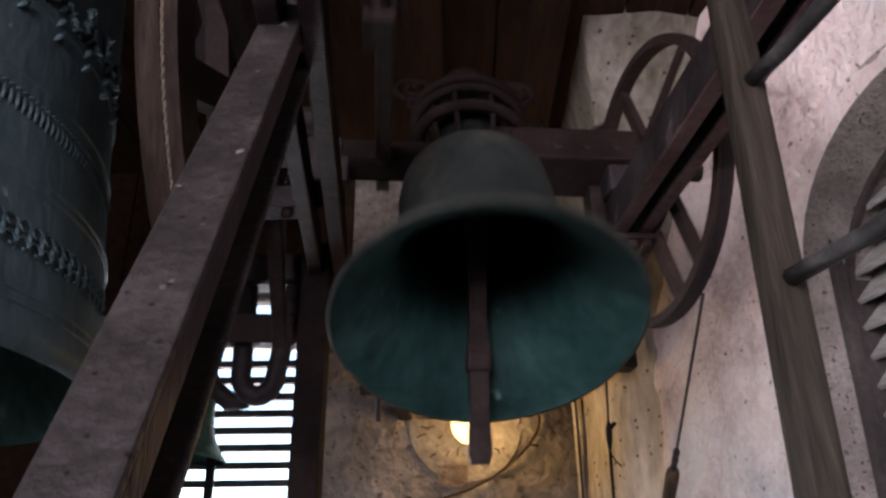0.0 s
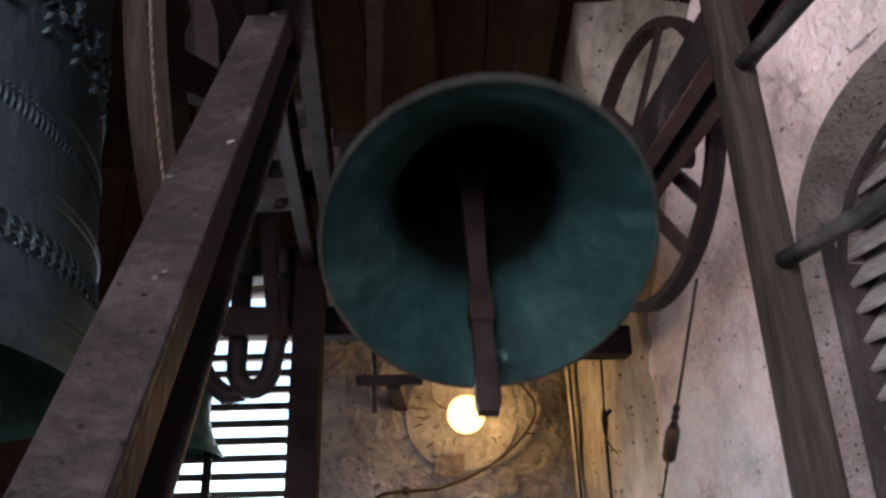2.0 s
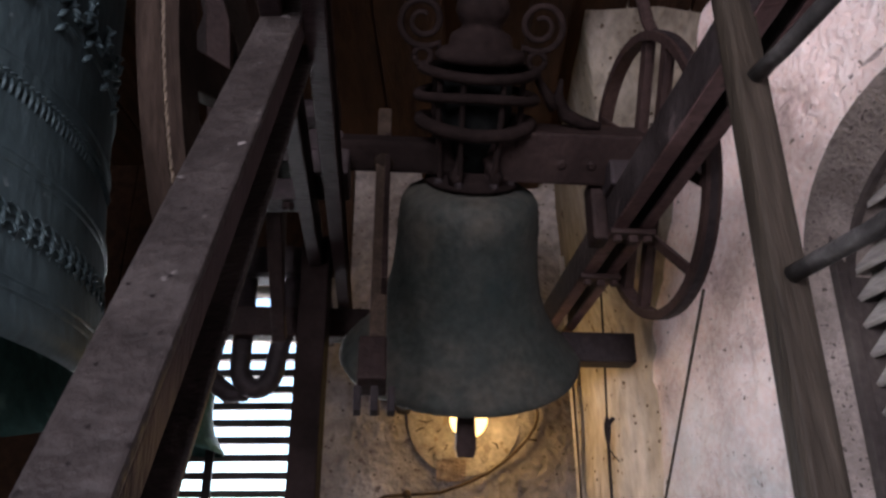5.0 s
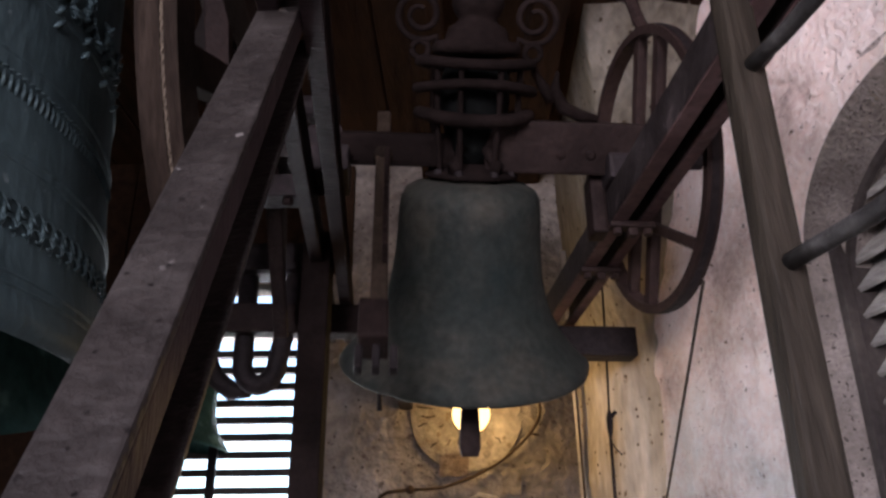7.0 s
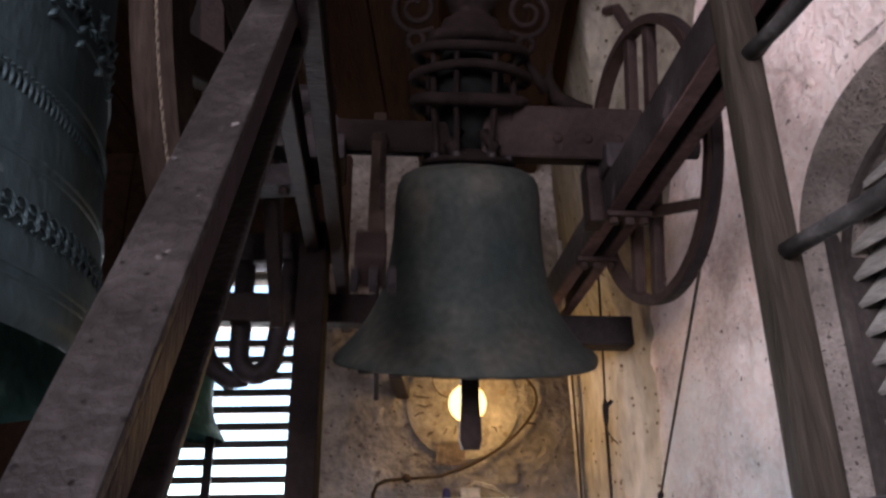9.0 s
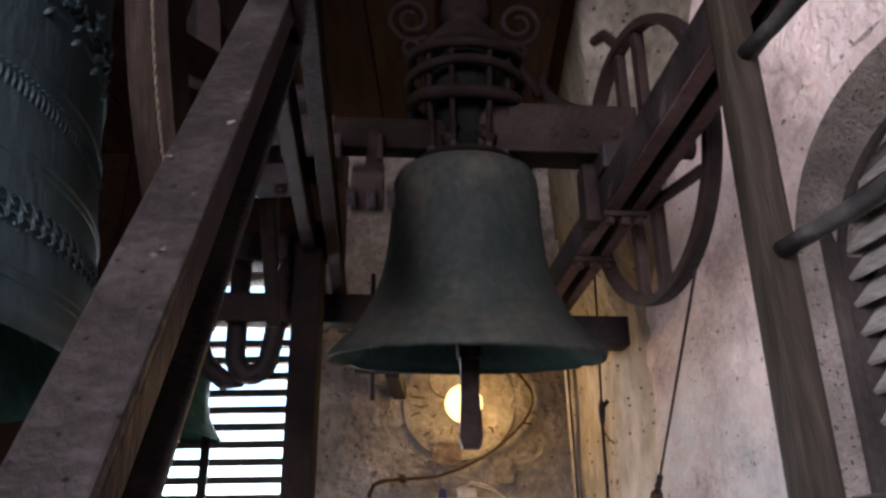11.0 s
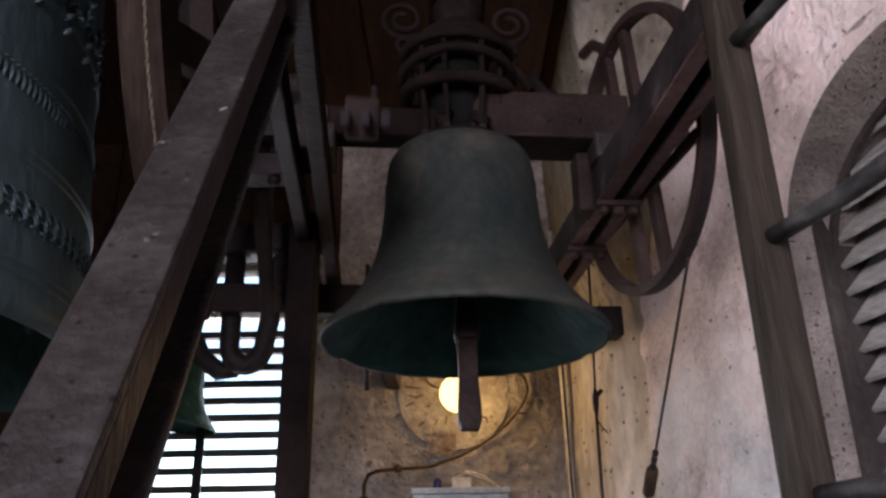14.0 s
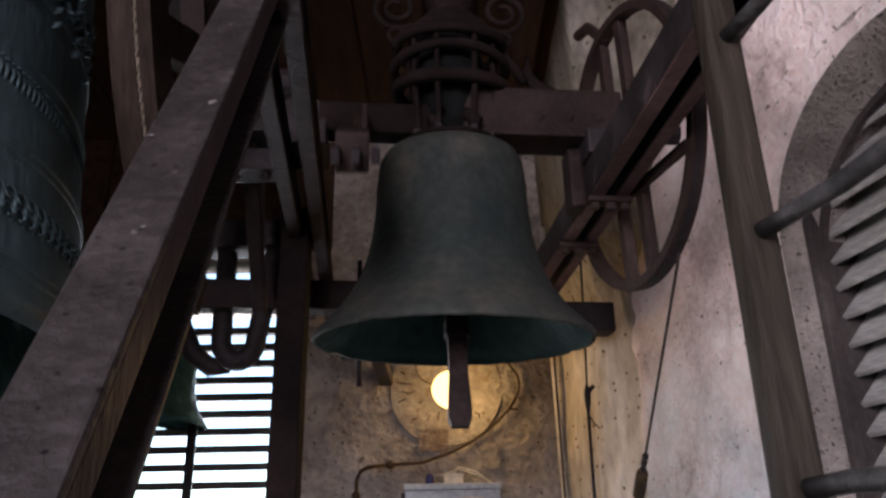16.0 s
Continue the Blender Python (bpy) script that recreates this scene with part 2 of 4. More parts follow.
def box(bm, lo, hi, m=I4, bevel=0.0):
    """A box from corner to corner, with a small chamfer, under the matrix m."""
    vs = [bm.verts.new(m @ Vector((x, y, z))) for x in (lo[0], hi[0]) for y in (lo[1], hi[1]) for z in (lo[2], hi[2])]
    fs = [bm.faces.new([vs[i] for i in q]) for q in ((0, 1, 3, 2), (4, 6, 7, 5), (0, 4, 5, 1), (2, 3, 7, 6), (0, 2, 6, 4), (1, 5, 7, 3))]
    if bevel:
        es = list({e for f in fs for e in f.edges})
        bmesh.ops.bevel(bm, geom=es, offset=bevel, segments=2, affect="EDGES", profile=0.6)
    return bm


def boxes(*args, m=I4, bevel=0.0):
    bm = bmesh.new()
    for lo, hi in args:
        box(bm, lo, hi, m, bevel)
    return bm


def lathe(bm, profile, seg=64, m=I4, closed=False):
    """Turns a profile of (radius, height) about z."""
    rings = []
    for r, z in profile:
        rings.append([bm.verts.new(m @ Vector((r * math.cos(a), r * math.sin(a), z))) for a in (2 * math.pi * i / seg for i in range(seg))])
    pairs = list(zip(rings, rings[1:])) + ([(rings[-1], rings[0])] if closed else [])
    for a, b in pairs:
        for i in range(seg):
            bm.faces.new((a[i], a[(i + 1) % seg], b[(i + 1) % seg], b[i]))
    if not closed:
        for ring in (rings[0], rings[-1]):
            bm.faces.new(ring)
    return bm


def tube(bm, points, r, seg=8):
    """A round bar along a line of points."""
    pts = [Vector(p) for p in points]
    rings = []
    up = Vector((0.13, 0.27, 0.95))
    for i, p in enumerate(pts):
        d = (pts[min(i + 1, len(pts) - 1)] - pts[max(i - 1, 0)]).normalized()
        a = d.cross(up)
        if a.length < 0.05:
            a = d.cross(Vector((1, 0, 0)))
        a.normalize()
        b = d.cross(a)
        rr = r[i] if isinstance(r, (list, tuple)) else r
        rings.append([bm.verts.new(p + rr * (math.cos(t) * a + math.sin(t) * b)) for t in (2 * math.pi * k / seg for k in range(seg))])
    for a, b in zip(rings, rings[1:]):
        for k in range(seg):
            bm.faces.new((a[k], a[(k + 1) % seg], b[(k + 1) % seg], b[k]))
    bm.faces.new(rings[0])
    bm.faces.new(rings[-1])
    return bm


def ring_band(bm, centre_u, radius, width, depth, a0=0, a1=360, seg=72, lean=0.0):
    """A rim in the plane across u: outer radius, width along u, depth inwards; angles from -f over down."""
    full = abs(a1 - a0) >= 360
    n = seg if full else seg + 1
    rows = []
    for i in range(n):
        a = radians(a0 + (a1 - a0) * i / seg)
        row = []
        for du, dr in ((-width / 2, 0), (width / 2, 0), (width / 2, -depth), (-width / 2, -depth)):
            r = radius + dr
            row.append(bm.verts.new((centre_u + du, -r * math.cos(a), -r * math.sin(a))))
        rows.append(row)
    for i in range(n if full else n - 1):
        a, b = rows[i], rows[(i + 1) % n]
        for k in range(4):
            bm.faces.new((a[k], a[(k + 1) % 4], b[(k + 1) % 4], b[k]))
    if not full:
        bm.faces.new(rows[0])
        bm.faces.new(rows[-1])
    return bm


def sheet(bm, outline, thick, holes=()):
    """A slab in local x, z with holes, from y = 0 to y = thick."""
    for loop in (outline, *holes):
        vs = [bm.verts.new((x, 0, z)) for x, z in loop]
        for i in range(len(vs)):
            bm.edges.new((vs[i], vs[(i + 1) % len(vs)]))
    bmesh.ops.triangle_fill(bm, use_beauty=True, use_dissolve=False, edges=bm.edges[:])
    out = bmesh.ops.extrude_face_region(bm, geom=bm.faces[:])
    bmesh.ops.translate(bm, verts=[v for v in out["geom"] if isinstance(v, bmesh.types.BMVert)], vec=(0, thick, 0))
    return bm


def rough_grid(bm, corner, across, up, nx, nz, amount, size, away):
    """An uneven plaster skin: a grid of nx by nz cells, pushed along away by noise."""
    corner, across, up, away = (Vector(v) for v in (corner, across, up, away))
    rows = []
    for j in range(nz + 1):
        row = []
        for i in range(nx + 1):
            p = corner + across * (i / nx) + up * (j / nz)
            h = noise.fractal(p * size, 1.0, 2.0, 4) * amount + noise.noise(p * size * 0.4) * amount * 1.5
            row.append(bm.verts.new(p + away * h))
        rows.append(row)
    for j in range(nz):
        for i in range(nx):
            bm.faces.new((rows[j][i], rows[j][i + 1], rows[j + 1][i + 1], rows[j + 1][i]))
    return bm


def thing(name, label, category, m=I4, group="", kind=""):
    ob = new(name)
    ob.empty_display_size = 0.05
    ob.matrix_world = m
    return tagged(ob, label, category, group, kind)


AZ = 5.9
FRAME = pose(0.02, 1.4, 0, 0, 0, AZ)          # the bell frame: u along the bell's axis, v away from the camera
AXIS_Z = 2.417


def uvz(u, v, z):
    return FRAME @ Vector((u, v, z))


# ---- the chamber ----
CEIL = 2.96
# back wall with a louvred opening and a slit above it
back_outline = [(-2.3, 0), (0.9, 0), (0.9, 3.1), (-2.3, 3.1)]
opening = [(-1.02, 1.0), (-0.515, 1.0), (-0.515, 2.37), (-1.02, 2.37)]
slit = [(-0.99, 2.455), (-0.575, 2.455), (-0.575, 2.53), (-0.99, 2.53)]
bm = sheet(bmesh.new(), back_outline, 0.12, [opening, slit])
bmesh.ops.translate(bm, verts=bm.verts, vec=(0, 2.42, 0))
tagged(part("wall_north", bm, PLASTER), "old brown-stained lime plaster wall", "wall", kind="structure")
bm = rough_grid(bmesh.new(), (-0.515, 2.408, 0.9), (0.87, 0, 0), (0, 0, 2.1), 130, 300, 0.0065, 9, (0, -1, 0))
tagged(part("wall_skin_north", bm, PLASTER, smooth=True), "uneven stained plaster on the back wall", "plaster", kind="structure")

# added boards keep this end of the back wall dark
bm = bmesh.new()
x = -2.3
while x < -1.04:
    box(bm, (x, 2.375, 0), (min(x + 0.148, -1.02), 2.4, 3.0), bevel=0.004)
    x += 0.15
tagged(part("dark_fill_boards", bm, DARK_WOOD), "added dark boards standing for the shaded end of the back wall", "boarding", kind="structure")

# right-hand wall, at an angle, with an arched louvred opening
W0, WE, WN = Vector((0.51, 2.1, 0)), Vector((0.225, -0.974, 0)).normalized(), Vector((0.974, 0.225, 0)).normalized()
WALL_E = Matrix(((WE.x, WN.x, 0, W0.x), (WE.y, WN.y, 0, W0.y), (0, 0, 1, 0), (0, 0, 0, 1)))


def arch(s0, s1, z0, spring, n=20):
    c, r = (s0 + s1) / 2, (s1 - s0) / 2
    return [(s0, z0), (s1, z0)] + [(c + r * math.cos(math.pi * i / n), spring + r * 0.85 * math.sin(math.pi * i / n)) for i in range(n + 1)]


outer, inner = arch(0.665, 1.325, 1.3, 2.17), arch(0.71, 1.28, 1.33, 2.12)
bm = sheet(bmesh.new(), [(-0.5, 0), (4.4, 0), (4.4, 3.1), (-0.5, 3.1)], 0.03, [outer])
bm.transform(WALL_E)
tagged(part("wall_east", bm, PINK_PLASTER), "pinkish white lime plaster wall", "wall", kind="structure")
bm = sheet(bmesh.new(), [(-0.5, 0), (4.4, 0), (4.4, 3.1), (-0.5, 3.1)], 0.3, [inner])
bmesh.ops.translate(bm, verts=bm.verts, vec=(0, 0.14, 0))
bm.transform(WALL_E)
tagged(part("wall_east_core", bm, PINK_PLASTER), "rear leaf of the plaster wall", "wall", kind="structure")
# lumpy skin over it, rounded into the opening
cell, ns, nz = 0.011, 190, 190
grid = []
for j in range(nz + 1):
    row = []
    for i in range(ns + 1):
        sx, z = -0.06 + i * cell, 0.98 + j * cell
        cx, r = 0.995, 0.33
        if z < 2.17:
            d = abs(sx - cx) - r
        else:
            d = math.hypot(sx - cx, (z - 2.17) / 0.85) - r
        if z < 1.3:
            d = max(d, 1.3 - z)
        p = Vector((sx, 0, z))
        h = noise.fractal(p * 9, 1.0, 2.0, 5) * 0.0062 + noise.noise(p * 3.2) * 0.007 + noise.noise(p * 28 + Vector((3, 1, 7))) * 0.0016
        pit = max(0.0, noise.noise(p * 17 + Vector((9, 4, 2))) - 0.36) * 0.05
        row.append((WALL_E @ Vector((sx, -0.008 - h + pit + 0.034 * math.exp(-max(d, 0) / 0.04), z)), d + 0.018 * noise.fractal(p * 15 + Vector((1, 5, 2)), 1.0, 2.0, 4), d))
    grid.append(row)
def skin(name, mat, label, keep):
    """Those cells of the plaster skin whose ragged distance from the opening suits keep."""
    bm, made = bmesh.new(), {}
    for j in range(nz):
        for i in range(ns):
            q = [(jj, ii) for jj, ii in ((j, i), (j, i + 1), (j + 1, i + 1), (j + 1, i))]
            if min(grid[jj][ii][2] for jj, ii in q) > -0.004 and keep(grid[j][i][1]):
                for k in q:
                    if k not in made:
                        made[k] = bm.verts.new(grid[k[0]][k[1]][0])
                bm.faces.new([made[k] for k in q])
    tagged(part(name, bm, mat, smooth=True), label, "plaster", kind="structure")


# rings darken in steps towards the opening: painted shade
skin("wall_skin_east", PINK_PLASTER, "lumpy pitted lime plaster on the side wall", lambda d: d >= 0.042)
skin("wall_skin_half_shaded", HALF_SHADED_PLASTER, "lime plaster painted half-dark with shade round the arched opening", lambda d: 0.014 <= d < 0.042)
skin("wall_skin_shaded", SHADED_PLASTER, "speckled plaster painted dark with shade on the edge of the arched opening", lambda d: d < 0.014)
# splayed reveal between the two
# its shade is in the dark plaster colour
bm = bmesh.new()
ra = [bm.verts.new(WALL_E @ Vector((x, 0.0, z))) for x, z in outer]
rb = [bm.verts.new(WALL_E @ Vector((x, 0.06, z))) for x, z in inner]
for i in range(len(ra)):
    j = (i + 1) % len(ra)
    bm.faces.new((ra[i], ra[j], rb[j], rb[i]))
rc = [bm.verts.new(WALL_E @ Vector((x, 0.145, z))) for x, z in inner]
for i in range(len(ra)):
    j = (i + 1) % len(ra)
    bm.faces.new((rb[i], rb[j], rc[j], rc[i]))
tagged(part("window_reveal", bm, SHADED_PLASTER), "splayed plaster reveal of the arched opening", "reveal", kind="structure")

# corner pier, leaning out towards the top
bm = bmesh.new()
prof = [[(0.325, 2.425, 0), (0.425, 2.2, 0), (0.47, 2.15, 0), (0.52, 2.08, 0), (0.6, 2.5, 0)],
        [(0.325, 2.425, 1.7), (0.425, 2.2, 1.7), (0.47, 2.15, 1.7), (0.52, 2.08, 1.7), (0.6, 2.5, 1.7)],
        [(0.325, 2.425, 2.3), (0.43, 2.15, 2.3), (0.48, 2.1, 2.3), (0.53, 2.03, 2.3), (0.6, 2.5, 2.3)],
        [(0.31, 2.425, 3.1), (0.29, 1.5, 3.1), (0.5, 1.5, 3.1), (0.63, 1.55, 3.1), (0.7, 2.5, 3.1)]]
rings = [[bm.verts.new(p) for p in ring] for ring in prof]
for a, b in zip(rings, rings[1:]):
    for i in range(5):
        bm.faces.new((a[i], a[(i + 1) % 5], b[(i + 1) % 5], b[i]))
bm.faces.new(rings[0]), bm.faces.new(rings[-1])
for k in range(4):
    bmesh.ops.subdivide_edges(bm, edges=bm.edges[:], cuts=1, use_grid_fill=True)
for v in bm.verts:
    h = noise.fractal(v.co * 6, 1.0, 2.0, 4) * 0.006 + noise.noise(v.co * 2.5) * 0.008
    v.co += Vector((-0.7, -0.7, 0)) * h
tagged(part("pier", bm, PIER_PLASTER, smooth=True), "ochre plastered corner pier, painted dimmer towards the top", "pier", kind="structure")

# left, rear walls, floor, ceiling
bm = sheet(bmesh.new(), [(-1.9, 0), (2.8, 0), (2.8, 3.1), (-1.9, 3.1)], 0.25, [[(-1.65, 1.72), (-0.75, 1.72), (-0.75, 2.9), (-1.65, 2.9)]])
bm.transform(pose(-2.3, 0, 0, 0, 0, 90))
tagged(part("wall_west", bm, PLASTER), "old plaster wall with an opening", "wall", kind="structure")
bm = sheet(bmesh.new(), [(-2.3, 0), (1.7, 0), (1.7, 3.1), (-2.3, 3.1)], 0.25, [[(-0.95, 1.75), (0.05, 1.75), (0.05, 2.85), (-0.95, 2.85)]])
bmesh.ops.translate(bm, verts=bm.verts, vec=(0, -1.95, 0))
tagged(part("wall_south", bm, PLASTER), "old plaster wall with an opening", "wall", kind="structure")
tagged(part("floor", boxes(((-2.3, -1.9, -0.1), (1.7, 2.5, 0))), FLOOR_WOOD), "dark timber floor of the chamber", "floor", kind="structure")
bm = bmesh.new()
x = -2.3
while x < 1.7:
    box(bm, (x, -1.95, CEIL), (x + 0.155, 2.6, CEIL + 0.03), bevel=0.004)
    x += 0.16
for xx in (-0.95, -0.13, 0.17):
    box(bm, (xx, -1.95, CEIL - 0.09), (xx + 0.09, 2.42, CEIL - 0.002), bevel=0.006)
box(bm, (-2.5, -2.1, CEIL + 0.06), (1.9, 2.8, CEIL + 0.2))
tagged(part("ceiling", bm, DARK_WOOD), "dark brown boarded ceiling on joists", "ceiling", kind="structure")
bm = boxes(((-12, -12, -3.2), (12, 14, -3.0)))
tagged(part("ground", bm, FLOOR_WOOD), "ground far below the tower", "ground", kind="structure")


# ---- louvres ----
def louvre(name, label, m, width, z0, z1, step, tilt, mat, deep=0.07, thick=0.012):
    lv = thing(name, label, "louvre", m)
    first = None
    z = z0
    while z < z1:
        if first is None:
            bm = bmesh.new()
            box(bm, (0, -deep / 2, -thick / 2), (width, deep / 2, thick / 2), bevel=0.002)
            first = part("slat", bm, mat, lv)
            ob = first
        else:
            ob = new("slat", first.data)
            ob.parent = lv
        ob.matrix_basis = pose(0, 0, z, tilt + random.uniform(-1.5, 1.5), 0, 0)
        z += step
    for sx in (-0.02, width):
        part("jamb", boxes(((sx, -deep * 0.6, z0 - 0.05), (sx + 0.02, deep * 0.6, z1 + 0.02)), bevel=0.002), SLAT_DARK, lv)
    return lv


louvre("window_louvre", "dark slatted louvre with bright sky between the slats", pose(-1.0, 2.475, 0), 0.483, 0.9945, 2.33, 0.0525, 5, SLAT_DARK, 0.0475, 0.0215)
lv = louvre("arched_louvre", "grey wooden louvre slats in an arched opening", WALL_E @ pose(0.715, 0.108, 0), 0.55, 1.36, 2.42, 0.0535, 47, SLAT, 0.128, 0.011)
bm = sheet(bmesh.new(), arch(0.704, 1.286, 1.325, 2.122), 0.012, [arch(0.7165, 1.2735, 1.34, 2.118)])
bmesh.ops.translate(bm, verts=bm.verts, vec=(0, 0.052, 0))
bm.transform(WALL_E)
tagged(part("louvre_frame", bm, SLAT_DARK), "dark iron edge strip round the arched louvre", "frame")


# ---- bell frame ----
frame_thing = thing("bell_frame", "brown-painted iron and timber bell frame", "bell frame")


def channel(u0, u1, z0, z1, v0, v1, open_to, mat=WEB_PAINT, under=RAIL_PAINT):
    """A rolled channel: one profile, drawn along v."""
    t = 0.006
    if open_to > 0:
        prof = [(u0, z0), (u1, z0), (u1, z0 + t), (u0 + t, z0 + t), (u0 + t, z1 - t), (u1, z1 - t), (u1, z1), (u0, z1)]
    else:
        prof = [(u1, z0), (u0, z0), (u0, z0 + t), (u1 - t, z0 + t), (u1 - t, z1 - t), (u0, z1 - t), (u0, z1), (u1, z1)]
    bm = bmesh.new()
    a, b = ([bm.verts.new(FRAME @ Vector((u, v, z))) for u, z in prof] for v in (v0, v1))
    for k in range(8):
        bm.faces.new((a[k], a[(k + 1) % 8], b[(k + 1) % 8], b[k]))
    bm.faces.new(a), bm.faces.new(b)
    rail = part("channel_rail", bm, mat, frame_thing)
    # the underside of the lower flange, lighter than the web
    part("flange_face", boxes(((u0 + 0.001, v0, z0 - 0.004), (u1 - 0.001, v1, z0 - 0.0005)), m=FRAME, bevel=0.001), under, rail)
    return rail


Z0, Z1 = 2.27, 2.339
channel(0.269, 0.299, Z0, Z1, -1.9, 0.7, 1)
channel(0.322, 0.347, Z0, Z1, -1.9, 0.68, -1)
channel(-0.281, -0.252, Z0, Z1, -1.9, 0.85, 1, RUST, SIDE_PAINT)
channel(-0.333, -0.306, Z0, Z1, -1.9, 0.85, -1, RUST, SIDE_PAINT)
for v in (-0.02, 0.22):
    part("clamp", boxes(((0.264, v, Z0 - 0.016), (0.353, v + 0.03, Z0 - 0.0045)), m=FRAME, bevel=0.003), WHEEL_PAINT, frame_thing)
    part("clamp_bar", boxes(((0.3, v + 0.004, Z0 - 0.032), (0.318, v + 0.026, Z0 - 0.0165)), m=FRAME, bevel=0.003), WHEEL_PAINT, frame_thing)
    for du in (0.28, 0.34):
        bm = bmesh.new()
        lathe(bm, [(0.009, -0.012), (0.009, 0.0)], 6, FRAME @ pose(du, v + 0.015, Z0 - 0.016))
        part("bolt", bm, WHEEL_PAINT, frame_thing)
part("cross_beam", boxes(((0.27, 0.6, 2.17), (0.5, 0.67, 2.25)), m=FRAME, bevel=0.006), DARK_IRON, frame_thing)
part("cross_beam", boxes(((-0.75, 0.5, 2.19), (0.22, 0.56, 2.265)), m=FRAME, bevel=0.006), RUST, frame_thing)
for su in (0.31, -0.292):
    part("bearing_block", boxes(((su - 0.05, -0.06, Z1 + 0.0005), (su + 0.05, 0.06, 2.395)), m=FRAME, bevel=0.008), DARK_IRON, frame_thing)
    part("bearing_cap", boxes(((su - 0.035, -0.04, 2.3955), (su + 0.035, 0.04, 2.45)), m=FRAME, bevel=0.012), DARK_IRON, frame_thing)
part("bearing_bracket", boxes(((0.235, 0.0, 2.25), (0.268, 0.055, 2.38)), m=FRAME, bevel=0.008), RUST, frame_thing)
# near leg on the left, leaning away as it rises
LEG = Vector((-0.037, 0.66, 1.04)).normalized()
leg_x = Vector((1, 0, 0))
leg_n = LEG.cross(leg_x).normalized()          # into the leg, away from the camera
if leg_n.y < 0:
    leg_n.negate()
leg0 = Vector((-0.1806, 0.4366, 1.7253))
LEGM = Matrix(((leg_x.x, leg_n.x, LEG.x, leg0.x), (leg_x.y, leg_n.y, LEG.y, leg0.y), (leg_x.z, leg_n.z, LEG.z, leg0.z), (0, 0, 0, 1)))
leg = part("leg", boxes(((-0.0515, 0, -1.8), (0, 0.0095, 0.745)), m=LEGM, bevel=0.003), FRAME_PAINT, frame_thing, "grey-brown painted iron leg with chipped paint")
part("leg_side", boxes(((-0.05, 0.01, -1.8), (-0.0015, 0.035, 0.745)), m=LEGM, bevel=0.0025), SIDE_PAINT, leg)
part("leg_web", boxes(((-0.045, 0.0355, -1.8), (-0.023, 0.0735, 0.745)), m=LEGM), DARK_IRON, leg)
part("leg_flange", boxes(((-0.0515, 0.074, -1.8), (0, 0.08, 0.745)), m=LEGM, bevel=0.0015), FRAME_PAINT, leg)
# far post on the left and its braces
part("post", boxes(((-0.352, 1.6, 0), (-0.292, 1.66, 2.34)), bevel=0.004), FORGED, frame_thing)


def brace(a, b, w, d, mat=RUST, name="brace"):
    a, b = Vector(a), Vector(b)
    m = look(a, b)
    return part(name, boxes(((-w / 2, -d / 2, -(b - a).length), (w / 2, d / 2, 0)), m=m, bevel=0.003), mat, frame_thing)


brace((-0.36, 1.25, 2.45), (-0.40, 1.66, 2.12), 0.03, 0.02)
brace((-0.5, 1.3, 2.75), (-0.5, 1.5, 2.3), 0.05, 0.03)
brace((-0.595, 1.45, 2.95), (-0.475, 1.45, 2.56), 0.04, 0.05, FRAME_PAINT)
brace((-0.553, 1.47, 2.95), (-0.463, 1.47, 2.62), 0.022, 0.03, DARK_IRON)
bm = bmesh.new()
wa, wb = ([bm.verts.new((x, y, z)) for x, z in ((-0.612, 2.66), (-0.53, 2.655), (-0.535, 2.8), (-0.58, 2.84))] for y in (1.44, 1.53))
for k in range(4):
    bm.faces.new((wa[k], wa[(k + 1) % 4], wb[(k + 1) % 4], wb[k]))
bm.faces.new(wa), bm.faces.new(wb)
part("wedge_bracket", bm, FRAME_PAINT, frame_thing)
brace((-0.6, 1.46, 2.66), (-0.56, 1.46, 2.5), 0.014, 0.014, FRAME_PAINT)
brace((-0.475, 1.62, 2.62), (-0.405, 1.62, 2.3), 0.016, 0.02, FRAME_PAINT)
brace((-0.44, 1.7, 2.6), (-0.42, 1.7, 2.2), 0.05, 0.02, FRAME_PAINT)
part("shelf_plate", boxes(((-0.42, 1.3, 2.36), (-0.3, 1.42, 2.385)), bevel=0.004), FRAME_PAINT, frame_thing)
part("shelf_plate", boxes(((-0.41, 1.34, 2.3), (-0.315, 1.4, 2.345)), bevel=0.004), DARK_IRON, frame_thing)
for xx in (-0.395, -0.335):
    part("bolt", lathe(bmesh.new(), [(0.011, 0.0), (0.011, 0.01), (0.006, 0.014)], 6, pose(xx, 1.36, 2.299, 180, 0, 0)), RUST, frame_thing)


# ---- the swinging bell ----
bell = thing("swinging_bell", "green-black bronze bell swinging on its iron-bound headstock with a wheel", "bell", pose(0.02, 1.4, AXIS_Z, 0, 0, AZ))
R, L = 0.261, 0.435


def bell_profile(r, h, top):
    """Outer profile from the shoulder to the lip: (radius, height) with the lip at 0."""
    raw = [(0.30, 0.99), (0.42, 0.975), (0.5, 0.945), (0.535, 0.90), (0.548, 0.84), (0.555, 0.74), (0.568, 0.62), (0.59, 0.5), (0.625, 0.39), (0.675, 0.3), (0.74, 0.215), (0.82, 0.14), (0.9, 0.08), (0.965, 0.035), (1.0, 0.0)]
    return [(a * r, b * h + top) for a, b in raw]


def bell_mesh(r, h, z, thick):
    out = bell_profile(r, h, z)
    inn = [(max(a * 0.985 - thick * (0.6 + 0.9 * (i / 14) ** 3), 0.01), b - thick * (1.0 - i / 14) * 0.9) for i, (a, b) in enumerate(out)]
    inn[-1] = (r * 0.955, z + 0.003)
    return out, inn


out, inn = bell_mesh(R, 0.385, -L, 0.016)


